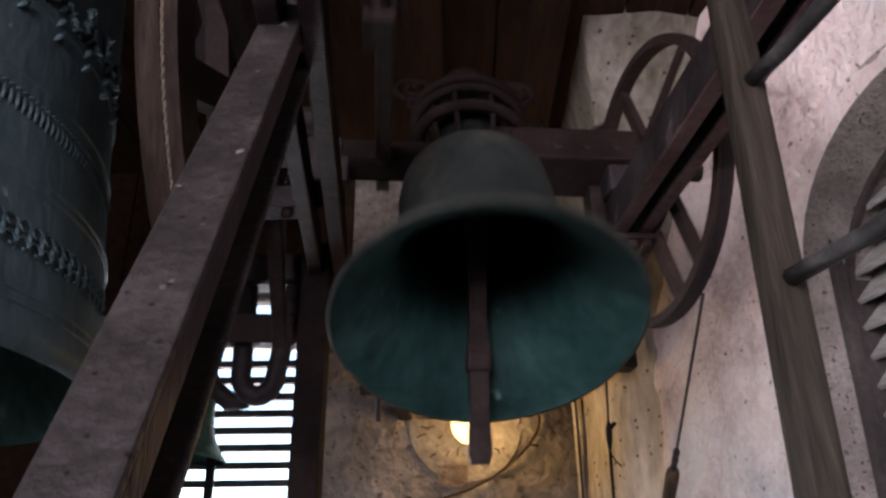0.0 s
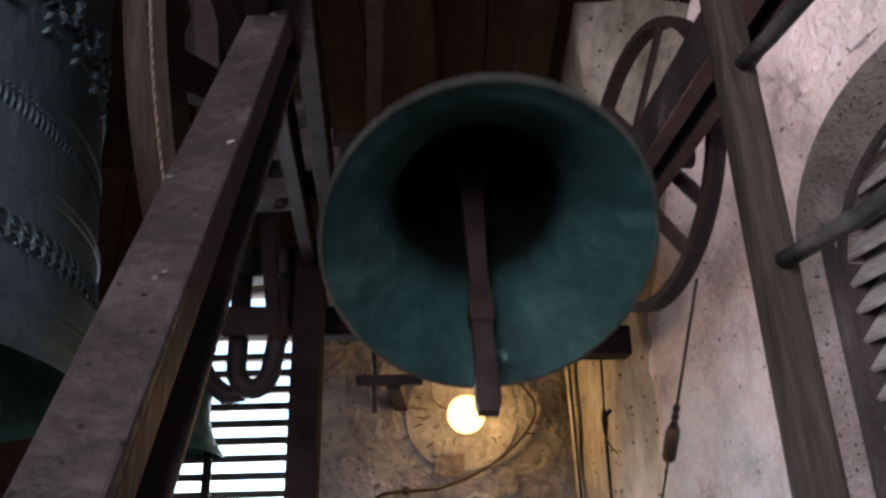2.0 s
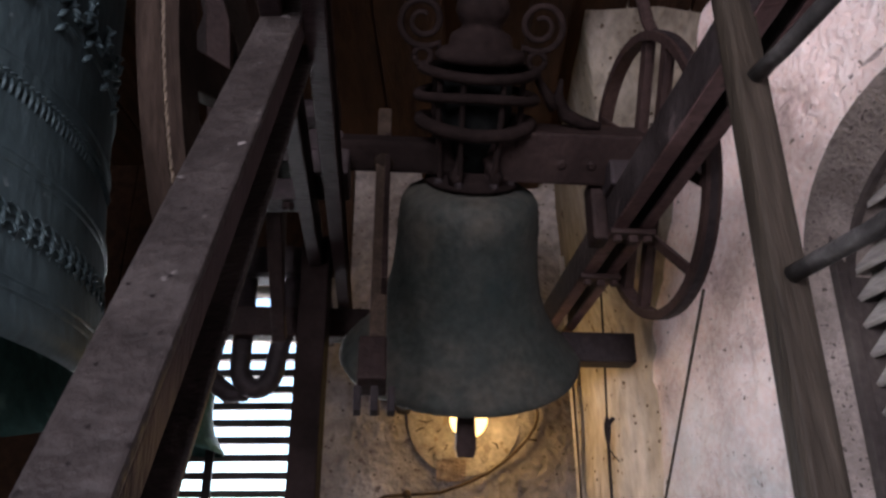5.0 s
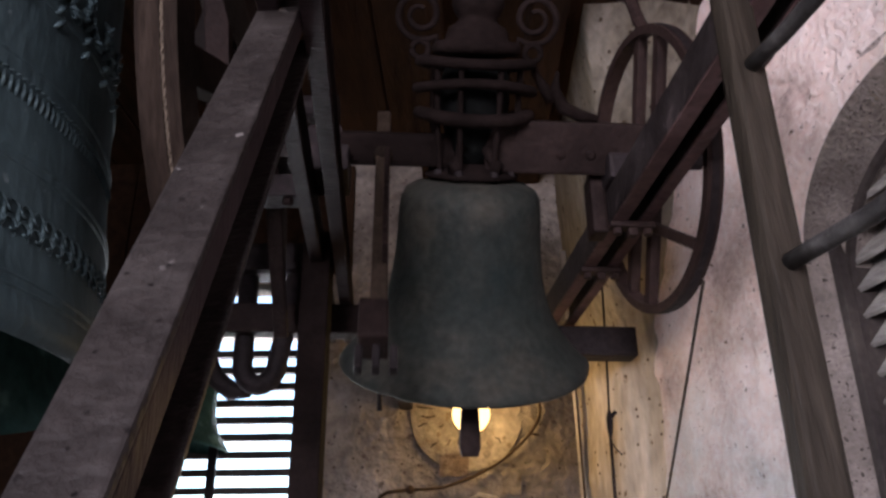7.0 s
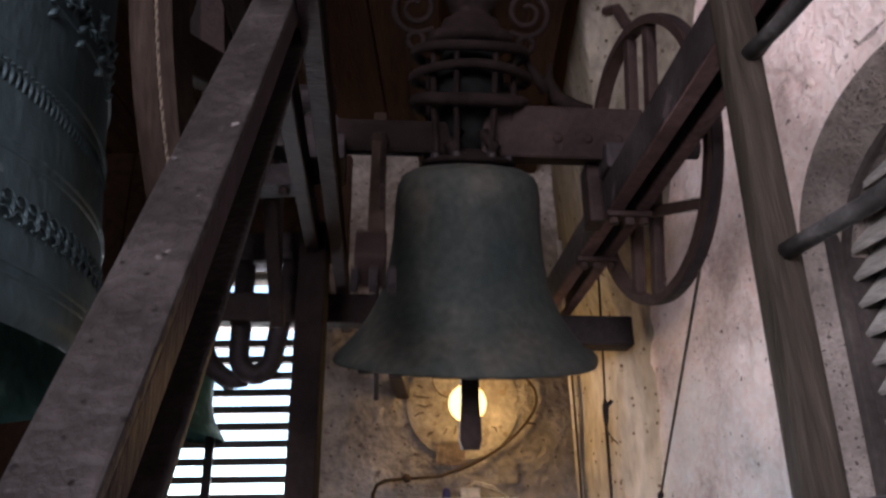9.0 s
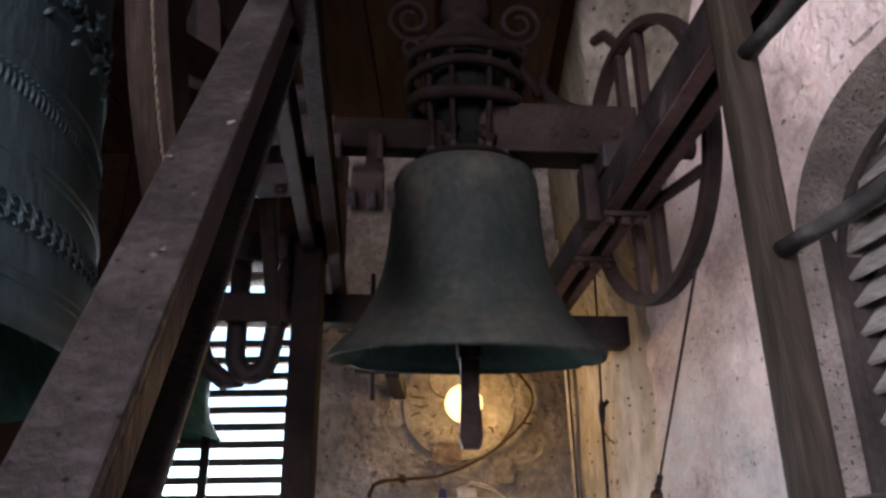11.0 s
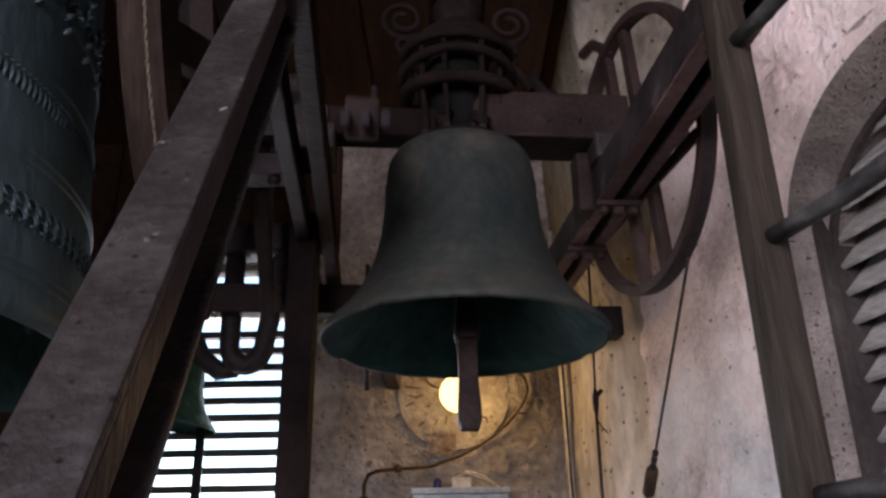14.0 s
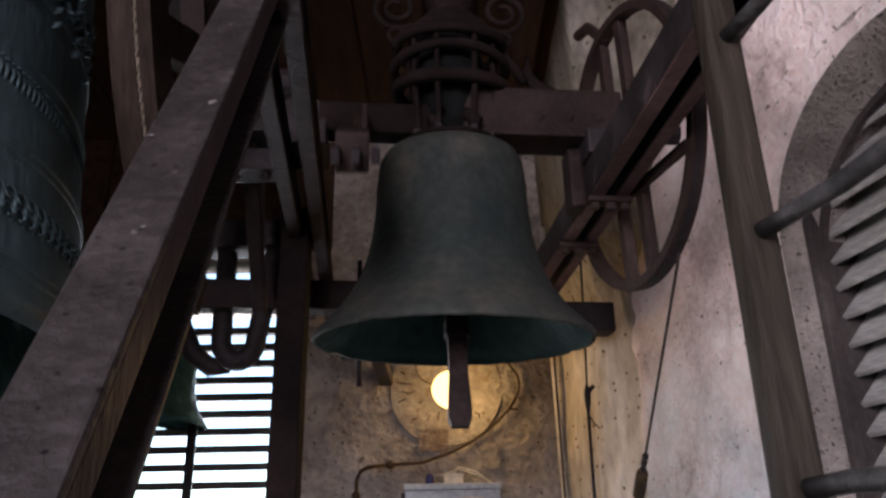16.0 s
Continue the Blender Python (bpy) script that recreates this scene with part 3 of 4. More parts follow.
def chip_lip(bm):
    """Nicks in the lip where the clapper and the years have worn it."""
    for v in bm.verts:
        if v.co.z < -L + 0.03:
            a = math.atan2(v.co.y, v.co.x)
            for at, wide, deep in ((-0.22, 0.05, 0.016), (-0.36, 0.03, 0.007), (0.3, 0.04, 0.006), (2.6, 0.05, 0.006), (-2.2, 0.04, 0.005)):
                v.co.z += deep * math.exp(-((a - at) / wide) ** 2)
            v.co.z += 0.0016 * noise.noise(Vector((math.cos(a) * 9, math.sin(a) * 9, 0)))
    return bm


bm = bmesh.new()
lathe(bm, [(0.012, out[0][1] + 0.004)] + out + [(R * 0.99, -L - 0.005), (R * 0.97, -L - 0.004)], 96)
bmesh.ops.delete(bm, geom=[f for f in bm.faces if len(f.verts) > 4 and f.calc_center_median().z < -L + 0.01], context="FACES_ONLY")
chip_lip(bm)
bell_body = part("bell_body", bm, BRONZE, bell, "dull dark bronze bell body", smooth=True)
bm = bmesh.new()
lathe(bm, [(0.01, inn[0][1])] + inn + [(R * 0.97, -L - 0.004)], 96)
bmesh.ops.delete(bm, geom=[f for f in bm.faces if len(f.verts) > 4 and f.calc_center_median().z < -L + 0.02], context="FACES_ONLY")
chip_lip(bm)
part("bell_interior", bm, BELL_INSIDE, bell, "green verdigris inside of the bell, shade painted towards the crown", smooth=True)
for hh, rr in ((0.30, 0.1435), (0.288, 0.1437), (0.072, 0.1985), (0.062, 0.2045)):
    bm = bmesh.new()
    lathe(bm, [(rr - 0.004, -L + hh - 0.003), (rr + 0.0025, -L + hh), (rr - 0.004, -L + hh + 0.003)], 64, closed=True)
    part("moulding", bm, BRONZE, bell_body, smooth=True)
# crown, straps and headstock
top = -L + 0.385
bm = bmesh.new()
for a in range(6):
    c, s = math.cos(a * math.pi / 3), math.sin(a * math.pi / 3)
    tube(bm, [(0.07 * c, 0.07 * s, top - 0.005), (0.085 * c, 0.085 * s, top + 0.03), (0.05 * c, 0.05 * s, top + 0.06)], 0.013, 8)
part("crown", bm, FORGED, bell, smooth=True)
# one beam in two colours: the left end's shade is painted black
part("headstock", boxes(((0.02, -0.05, -0.035), (0.34, 0.05, 0.068)), bevel=0.006), RUST, bell, "dark red-brown iron headstock beam")
part("headstock", boxes(((-0.27, -0.03, -0.03), (0.0195, 0.03, 0.035)), bevel=0.01), FORGED, bell, "left end of the headstock beam, painted black with shade")
for k in range(3):
    part("bolt", lathe(bmesh.new(), [(0.011, -0.006), (0.011, 0.0), (0.006, 0.004)], 10, pose(0.17 + 0.06 * k, -0.05, 0.005, 90, 0, 0)), RUST, bell)
bm = bmesh.new()
lathe(bm, [(0.05, top - 0.004), (0.092, top + 0.0), (0.095, top + 0.008), (0.06, top + 0.02), (0.045, top + 0.03)], 40)
part("crown_plate", bm, FORGED, bell, smooth=True)
# added dark solid in place of the open, shaded middle of the hoops
bm = bmesh.new()
lathe(bm, [(0.045, top + 0.03), (0.06, 0.05), (0.07, 0.1), (0.066, 0.15), (0.05, 0.185), (0.055, 0.195)], 40)
part("headstock_dark_fill", bm, CORE_DARK, bell, smooth=True)


def bent_hoop(z, rx, ry, r, sag):
    """A forged hoop, oval and a little sprung out of its plane."""
    pts = [(rx * math.cos(a), ry * math.sin(a), z + sag * math.cos(2 * a)) for a in (2 * math.pi * i / 48 for i in range(49))]
    return tube(bmesh.new(), pts, r, 10)


for zz, rx, r, sag in ((0.07, 0.108, 0.0135, 0.006), (0.128, 0.115, 0.010, -0.005), (0.172, 0.11, 0.0105, 0.004)):
    part("hoop", bent_hoop(zz, rx, 0.098, r, sag), FORGED, bell, smooth=True)
for a in (40, 75, 118, 150, 215, 248, 295, 330):
    c, s_ = math.cos(radians(a)), math.sin(radians(a))
    bm = bmesh.new()
    tube(bm, [(0.08 * c, 0.08 * s_, top + 0.004), (0.092 * c, 0.092 * s_, 0.06), (0.094 * c, 0.094 * s_, 0.178)], 0.0058, 8)
    part("tie_rod", bm, FORGED, bell)
    bm = bmesh.new()
    lathe(bm, [(0.009, 0.0), (0.009, 0.008), (0.006, 0.011)], 6, pose(0.085 * c, 0.085 * s_, top + 0.008))
    part("nut", bm, DARK_IRON, bell)
# turned finial: stepped discs under a ball
bm = bmesh.new()
lathe(bm, [(0.05, 0.186), (0.083, 0.19), (0.088, 0.2), (0.084, 0.213), (0.062, 0.219), (0.06, 0.232), (0.056, 0.242), (0.042, 0.25), (0.036, 0.258), (0.044, 0.266), (0.052, 0.284), (0.048, 0.304), (0.03, 0.318), (0.018, 0.33), (0.01, 0.345)], 40)
part("finial", bm, FORGED, bell, smooth=True)
for sgn in (-1, 1):
    pts = []
    for i in range(40):
        a = i / 39 * 3.4 * math.pi
        r = 0.05 * (1 - 0.74 * i / 39)
        pts.append((sgn * (0.112 - r * math.cos(a + 0.9)), -0.01, 0.262 - r * math.sin(a + 0.9)))
    part("scroll", tube(bmesh.new(), [(sgn * 0.08, -0.01, 0.208)] + pts, [0.0065] * 30 + [0.005] * 11, 8), FORGED, bell, smooth=True)
    eye = [(sgn * (0.11 + 0.016 * math.cos(a)), -0.01, 0.197 + 0.016 * math.sin(a)) for a in (2 * math.pi * i / 16 for i in range(17))]
    part("scroll_eye", tube(bmesh.new(), eye, 0.006, 8), FORGED, bell, smooth=True)
    if sgn < 0:
        continue
    part("scroll_stem", tube(bmesh.new(), [(sgn * 0.112, -0.01, 0.182), (sgn * 0.118, 0, 0.16), (sgn * 0.14, 0, 0.13), (sgn * 0.155, 0, 0.105)], [0.006, 0.008, 0.011, 0.012], 8), FORGED, bell, smooth=True)
    bm = bmesh.new()
    tube(bm, [(sgn * 0.25, 0, 0.074), (sgn * 0.215, 0, 0.08), (sgn * 0.178, 0, 0.095), (sgn * 0.16, 0, 0.13), (sgn * 0.164, 0, 0.165)], [0.009, 0.013, 0.016, 0.011, 0.004], 8)
    part("lug", bm, FORGED, bell, smooth=True)
# lever towards the camera
LEVER = pose(-0.178, 0, 0, -60, 0, 0)
lever = part("lever", boxes(((-0.014, -0.012, -0.5), (0.014, 0.012, 0.13)), m=LEVER, bevel=0.004), LEVER_WOOD, bell, "brown wooden ringing lever")
part("lever_block", boxes(((-0.03, -0.028, -0.53), (0.016, 0.028, -0.45)), m=LEVER, bevel=0.005), RUST, lever)
for dx in (-0.034, -0.008, 0.018):
    part("lever_prong", boxes(((dx, -0.01, -0.575), (dx + 0.012, 0.01, -0.531)), m=LEVER, bevel=0.003), DARK_IRON, lever)
bm = bmesh.new()
lathe(bm, [(0.008, -0.05), (0.022, -0.03), (0.028, 0.0), (0.02, 0.03), (0.008, 0.05)], 20, LEVER)
part("lever_knob", bm, RIM_WOOD, lever, smooth=True)
part("lever_strap", boxes(((0.02, -0.02, -0.36), (0.03, 0.02, 0.05)), m=pose(-0.195, 0, 0, -66, 0, 0), bevel=0.003), RUST, lever)
# wheel
wheel = part("wheel_rim", ring_band(bmesh.new(), 0, 0.293, 0.03, 0.018), WHEEL_PAINT, bell, "brown-painted curved wheel rim")
wheel.matrix_basis = pose(0.366, 0.012, -0.028, 0, -3, 4.8)
part("rope_groove", ring_band(bmesh.new(), 0, 0.2945, 0.014, 0.004), DARK_IRON, wheel)
# two upright and two level bars cross in the wheel
for at in (-0.034, 0.064):
    h = math.sqrt(0.277 ** 2 - at ** 2)
    part("spoke", boxes(((-0.007, at - 0.013, -h), (0.007, at + 0.013, h)), bevel=0.002), WHEEL_PAINT, wheel)
    part("spoke_edge", boxes(((0.0075, at - 0.004, -h), (0.018, at + 0.004, h)), bevel=0.001), WHEEL_PAINT, wheel)
for at in (-0.106, 0.064):
    h = math.sqrt(0.275 ** 2 - at ** 2)
    part("spoke", boxes(((-0.0165, -h, at - 0.011), (-0.0075, h, at + 0.011)), bevel=0.002), WHEEL_PAINT, wheel)
bm = bmesh.new()
lathe(bm, [(0.045, -0.03), (0.05, -0.02), (0.05, 0.02), (0.045, 0.03)], 24, pose(0, 0, 0, 0, 90, 0))
part("hub", bm, DARK_IRON, wheel)
bm = bmesh.new()
lathe(bm, [(0.022, -0.47), (0.022, 0.47)], 20, pose(0, 0, 0, 0, 90, 0))
part("gudgeon", bm, DARK_IRON, bell)
part("rim_arm", tube(bmesh.new(), [(0, 0.03, 0.28), (0, 0.07, 0.305), (0, 0.12, 0.355), (0, 0.18, 0.37)], 0.013, 8), WHEEL_PAINT, wheel)
# clapper, on its own pivot under the crown
CP = -0.11
def flat_bar(bm, rows, half):
    """A flat bar down -z: rows of (z, half width)."""
    rings = [[bm.verts.new((x, y, z)) for x, y in ((-w, -half), (w, -half), (w, half), (-w, half))] for z, w in rows]
    for a, b in zip(rings, rings[1:]):
        for k in range(4):
            bm.faces.new((a[k], a[(k + 1) % 4], b[(k + 1) % 4], b[k]))
    bm.faces.new(rings[0]), bm.faces.new(rings[-1])
    sharp = [e for e in bm.edges if len(e.link_faces) == 2 and e.calc_face_angle(0) > 0.6]
    bmesh.ops.bevel(bm, geom=sharp, offset=0.003, segments=2, affect="EDGES")
    return bm


clapper = part("clapper", flat_bar(bmesh.new(), [(0.02, 0.02), (-0.05, 0.021), (-0.16, 0.017), (-0.25, 0.015), (-0.285, 0.019), (-0.3, 0.02)], 0.011), RUST, bell, "dark rusty flat iron clapper")
clapper.location = (0, 0, CP)
part("clapper_head", boxes(((-0.022, -0.02, -0.335), (0.022, 0.02, -0.295)), bevel=0.008), RUST, clapper)
part("clapper_tail", flat_bar(bmesh.new(), [(-0.33, 0.017), (-0.4, 0.016), (-0.45, 0.019), (-0.475, 0.02), (-0.492, 0.015)], 0.012), RUST, clapper)
part("clapper_yoke", boxes(((-0.03, -0.012, -0.02), (-0.018, 0.012, 0.05)), ((0.018, -0.012, -0.02), (0.03, 0.012, 0.05)), ((-0.0175, -0.01, 0.035), (0.0175, 0.01, 0.05)), bevel=0.002), DARK_IRON, bell).location = (0, 0, CP)


# ---- the great bell beside it ----
great = thing("great_bell", "large green patinated bell with relief bands", "bell", pose(-1.05, 0.95, 1.89))
G_OUT = [(0.2, 0.98), (0.36, 0.96), (0.44, 0.9), (0.475, 0.8), (0.485, 0.65), (0.495, 0.5), (0.505, 0.36), (0.518, 0.24), (0.532, 0.14), (0.545, 0.06), (0.555, 0.015), (0.555, 0.0), (0.545, -0.012)]


def great_radius(z):
    pts = sorted((b, a) for a, b in G_OUT)
    for (z0, r0), (z1, r1) in zip(pts, pts[1:]):
        if z0 <= z <= z1:
            return r0 + (r1 - r0) * (z - z0) / max(z1 - z0, 1e-6)
    return 0.5


bm = bmesh.new()
lathe(bm, G_OUT, 160)
bmesh.ops.delete(bm, geom=[f for f in bm.faces if len(f.verts) > 4 and f.calc_center_median().z < 0.03], context="FACES_ONLY")
great_body = part("bell_body", bm, BIG_BRONZE, great, smooth=True)
bm = bmesh.new()
lathe(bm, [(0.1, 0.9), (0.36, 0.88), (0.43, 0.75), (0.445, 0.5), (0.455, 0.3), (0.47, 0.16), (0.5, 0.07), (0.53, 0.01), (0.545, -0.012)], 96)
bmesh.ops.delete(bm, geom=[f for f in bm.faces if len(f.verts) > 4 and f.calc_center_median().z < 0.03], context="FACES_ONLY")
part("bell_interior", bm, VERDIGRIS, great, "dark green inside of the bell", smooth=True)


def on_bell(a, z, lift=0.0):
    r = great_radius(z) + lift
    return Vector((r * math.cos(a), r * math.sin(a), z))


for zz in (0.04, 0.055, 0.20, 0.215, 0.345, 0.46):
    r = great_radius(zz)
    bm = bmesh.new()
    lathe(bm, [(r - 0.004, zz - 0.005), (r + 0.004, zz), (r - 0.004, zz + 0.005)], 128, closed=True)
    part("moulding", bm, BIG_BRONZE, great_body, smooth=True)
# relief bands: scrolls and leaves, and a row of tongues above
rnd = random.Random(7)
for zc, kind in ((0.125, "scroll"), (0.30, "tongue"), (0.52, "wreath")):
    bm = bmesh.new()
    if kind == "scroll":
        for k in range(56):
            a0 = -2.0 + k * 0.041
            for q in (1, -1):
                pts = []
                for i in range(10):
                    w = i / 9 * 5.2
                    r = 0.013 * (1 - 0.7 * i / 9)
                    pts.append(on_bell(a0 + q * r * math.cos(w) / 0.52, zc + q * 0.012 + r * math.sin(w), 0.003))
                tube(bm, pts, 0.0019, 5)
            tube(bm, [on_bell(a0 + 0.017, zc - 0.022, 0.0), on_bell(a0 + 0.02, zc, 0.002), on_bell(a0 + 0.026, zc + 0.022, 0.0)], [0.001, 0.0035, 0.001], 5)
    elif kind == "tongue":
        for k in range(110):
            a0 = -2.0 + k * 0.0215
            tube(bm, [on_bell(a0, zc - 0.012, 0.0), on_bell(a0, zc, 0.002), on_bell(a0 + 0.003, zc + 0.012, 0.001)], [0.0015, 0.004, 0.0015], 6)
            tube(bm, [on_bell(a0 - 0.007, zc + 0.017, 0.0), on_bell(a0 + 0.004, zc + 0.021, 0.002), on_bell(a0 + 0.01, zc + 0.017, 0.0)], 0.002, 5)
    else:
        for k in range(16):
            a0 = -1.9 + k * 0.14
            for i in range(20):
                w = i / 19 * math.pi
                c = on_bell(a0 - 0.06 * math.cos(w), zc - 0.055 * math.sin(w) + 0.02, 0.004)
                d = Vector((rnd.uniform(-1, 1), rnd.uniform(-1, 1), rnd.uniform(-1, 1))).normalized() * 0.011
                tube(bm, [c - d, c, c + d], [0.002, 0.006, 0.002], 5)
            for q in range(5):
                d = 0.045 * q / 4
                c = on_bell(a0 + 0.07, zc + 0.02 - 2.2 * d, 0.004)
                e = Vector((0.004, 0.006, 0.009)) * (1 if q % 2 else -1)
                tube(bm, [c - e, c, c + e], [0.002, 0.006, 0.002], 5)
    part("relief_band", bm, BIG_BRONZE, great_body, "cast relief of scrolls and leaves", smooth=True)

# wheel of the great bell
gw = thing("ringing_quadrant", "large brown wooden ringing quadrant with a rope in its rim", "bell quadrant", pose(-0.3925, 1.39, 2.52))
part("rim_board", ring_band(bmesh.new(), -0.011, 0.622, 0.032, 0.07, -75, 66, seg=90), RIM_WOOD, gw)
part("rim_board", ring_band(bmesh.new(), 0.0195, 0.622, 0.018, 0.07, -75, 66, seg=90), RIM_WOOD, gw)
part("rim_core", ring_band(bmesh.new(), 0.0078, 0.61, 0.005, 0.058, -74, 65, seg=90), DARK_IRON, gw)
bm = bmesh.new()
for ph in (0, 2.09, 4.19):
    tube(bm, [(0.0078 + 0.0022 * math.cos(i * 0.55 + ph), -(0.6165 + 0.0022 * math.sin(i * 0.55 + ph)) * math.cos(a), -(0.6165 + 0.0022 * math.sin(i * 0.55 + ph)) * math.sin(a)) for i, a in enumerate(radians(-74 + k * 0.35) for k in range(395))], 0.0026, 5)
part("rope", bm, ROPE, gw, "grey twisted rope lying in the groove", smooth=True)
for a in (42, 78, 116, 152):
    part("spoke", boxes(((-0.02, -0.03, 0.05), (0.02, 0.03, 0.55)), m=pose(0, 0, 0, a, 0, 0), bevel=0.004), RIM_WOOD, gw)
bm = bmesh.new()
lathe(bm, [(0.07, -0.05), (0.08, -0.03), (0.08, 0.03), (0.07, 0.05)], 24, pose(0, 0, 0, 0, 90, 0))
part("hub", bm, DARK_IRON, gw)
part("axle", lathe(bmesh.new(), [(0.03, -0.08), (0.03, 0.14)], 16, pose(0, 0, 0, 0, 90, 0)), DARK_IRON, gw)

# small bell and hanging loop before the left louvre
sb = thing("small_bell", "small pale green bronze bell before the louvre", "bell", pose(-0.80, 2.2, 1.985, 0, 8, 0))
out, inn = bell_mesh(0.145, 0.23, 0.0, 0.01)
bm = bmesh.new()
lathe(bm, [(0.01, out[0][1] + 0.003)] + out + [(0.14, -0.004)], 48)
bmesh.ops.delete(bm, geom=[f for f in bm.faces if len(f.verts) > 4 and f.calc_center_median().z < 0.01], context="FACES_ONLY")
part("bell_body", bm, VERDIGRIS, sb, smooth=True)
part("hanger", boxes(((-0.02, -0.02, 0.22), (0.02, 0.02, 0.8)), bevel=0.004), DARK_IRON, sb)
loop = thing("belt_loop", "dark looped drive belt hanging before the louvre", "belt")
bm = bmesh.new()
pts = [(-0.55, 1.9, 2.37)] + [(-0.505 - 0.043 * math.cos(math.pi * i / 14), 1.9, 2.125 - 0.055 * math.sin(math.pi * i / 14)) for i in range(15)] + [(-0.425, 1.9, 2.37)]
tube(bm, pts, 0.0255, 12)
part("belt", bm, DARK_IRON, loop, smooth=True)
bm = bmesh.new()
tube(bm, [(-0.66, 1.93, 2.2), (-0.625, 1.93, 2.1), (-0.575, 1.93, 2.062), (-0.53, 1.93, 2.06)], [0.014, 0.025, 0.024, 0.014], 10)
part("belt", bm, DARK_IRON, loop, smooth=True)
part("belt_drum", boxes(((-0.66, 1.85, 2.35), (-0.4, 1.95, 2.43)), bevel=0.02), DARK_IRON, loop)
tagged(part("board_over_louvre", boxes(((-0.998, 2.34, 2.375), (-0.53, 2.41, 2.42)), bevel=0.006), DARK_WOOD), "dark timber lintel over the louvre", "beam")
# added dark board, covers the plaster above the slit that would show bright
tagged(part("board_over_louvre", boxes(((-0.998, 2.38, 2.552), (-0.36, 2.41, 2.94)), bevel=0.006), DARK_WOOD), "added dark board filling in the darkness above the slit", "beam")
tagged(part("hanging_strap", boxes(((-0.734, 2.29, 1.2), (-0.708, 2.3, 2.0)), bevel=0.002), DARK_IRON), "dark iron strap before the louvre", "strap")


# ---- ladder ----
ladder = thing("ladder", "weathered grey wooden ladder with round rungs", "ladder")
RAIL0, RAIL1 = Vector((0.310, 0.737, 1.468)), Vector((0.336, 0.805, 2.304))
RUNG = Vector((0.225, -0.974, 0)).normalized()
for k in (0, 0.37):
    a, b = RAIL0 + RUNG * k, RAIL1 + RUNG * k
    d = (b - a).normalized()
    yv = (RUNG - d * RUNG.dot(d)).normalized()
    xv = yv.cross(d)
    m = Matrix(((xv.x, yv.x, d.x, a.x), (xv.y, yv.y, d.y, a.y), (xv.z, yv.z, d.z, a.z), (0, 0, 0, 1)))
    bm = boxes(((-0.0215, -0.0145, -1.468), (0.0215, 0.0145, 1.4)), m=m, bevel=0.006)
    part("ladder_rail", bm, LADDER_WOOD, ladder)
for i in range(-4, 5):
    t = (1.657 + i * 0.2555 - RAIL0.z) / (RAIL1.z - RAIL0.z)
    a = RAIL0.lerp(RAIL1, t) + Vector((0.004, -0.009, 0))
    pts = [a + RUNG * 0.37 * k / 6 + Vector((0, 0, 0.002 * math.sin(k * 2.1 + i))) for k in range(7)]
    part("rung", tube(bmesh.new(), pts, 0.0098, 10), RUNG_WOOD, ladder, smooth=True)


# ---- things on the back wall ----
lamp = thing("globe_lamp", "lit yellow glass globe lamp on the wall", "lamp", pose(0.014, 2.33, 2.079))
bm = bmesh.new()
bmesh.ops.create_uvsphere(bm, u_segments=32, v_segments=20, radius=0.055)
globe = part("globe", bm, GLOBE, lamp, smooth=True)
globe.visible_shadow = False
bm = bmesh.new()
lathe(bm, [(0.035, 0.0), (0.04, 0.02), (0.04, 0.035)], 24, pose(0, 0.04, 0, -90, 0, 0))
part("lamp_base", bm, DARK_IRON, lamp)


# painted dial round the lamp, with broken black strokes
dial = tagged(part("clock_dial", lathe(bmesh.new(), [(0.165, -0.004), (0.17, 0.0), (0.168, 0.004)], 64, pose(0.0, 2.4045, 2.095, 90, 0, 0)), DIAL), "faded pale painted clock dial on the plaster", "clock dial")
rnd = random.Random(3)
for a, r0, r1, lean in ((172, 0.10, 0.15, 0.1), (160, 0.13, 0.15, -0.2), (182, 0.09, 0.135, 0.3), (196, 0.12, 0.15, 0.0), (205, 0.075, 0.09, 0.5), (222, 0.12, 0.145, -0.3), (236, 0.09, 0.13, 0.1), (240, 0.125, 0.15, 0.4), (252, 0.07, 0.11, 0.2), (262, 0.12, 0.14, -0.4), (318, 0.11, 0.135, 0.3)):
    aa = radians(a + rnd.uniform(-3, 3))
    pts = [(r * math.cos(aa + w), 2.399, 2.095 + r * math.sin(aa + w)) for r, w in ((r0, 0), ((r0 + r1) / 2, lean * 0.15), (r1, lean * 0.1 + rnd.uniform(-0.05, 0.05)))]
    part("stroke", tube(bmesh.new(), pts, [0.0015, 0.0032, 0.0018], 5), PAINT_MARK, dial)
bm = rough_grid(bmesh.new(), (-0.081, 2.397, 1.912), (0.086, 0, 0), (0, 0, 0.062), 12, 9, 0.002, 30, (0, -1, 0))
tagged(part("bare_brick_patch", bm, BRICK_PATCH), "bare reddish brick patch in the plaster", "brick patch", kind="structure")
bm = rough_grid(bmesh.new(), (-0.085, 2.3965, 1.977), (0.07, 0, 0), (0, 0, 0.024), 10, 4, 0.0015, 30, (0, -1, 0))
tagged(part("pale_patch", bm, DIAL), "pale mended patch in the plaster", "patch", kind="structure")

bm = rough_grid(bmesh.new(), (0.1, 2.397, 1.86), (0.055, 0, 0), (0, 0, 0.075), 10, 12, 0.0025, 30, (0, -1, 0))
tagged(part("pale_patch", bm, DIAL), "pale mended patch in the plaster", "patch", kind="structure")

# cable, conduit and junction
wire = thing("wall_cable", "brown cable looping over the back wall", "cable")
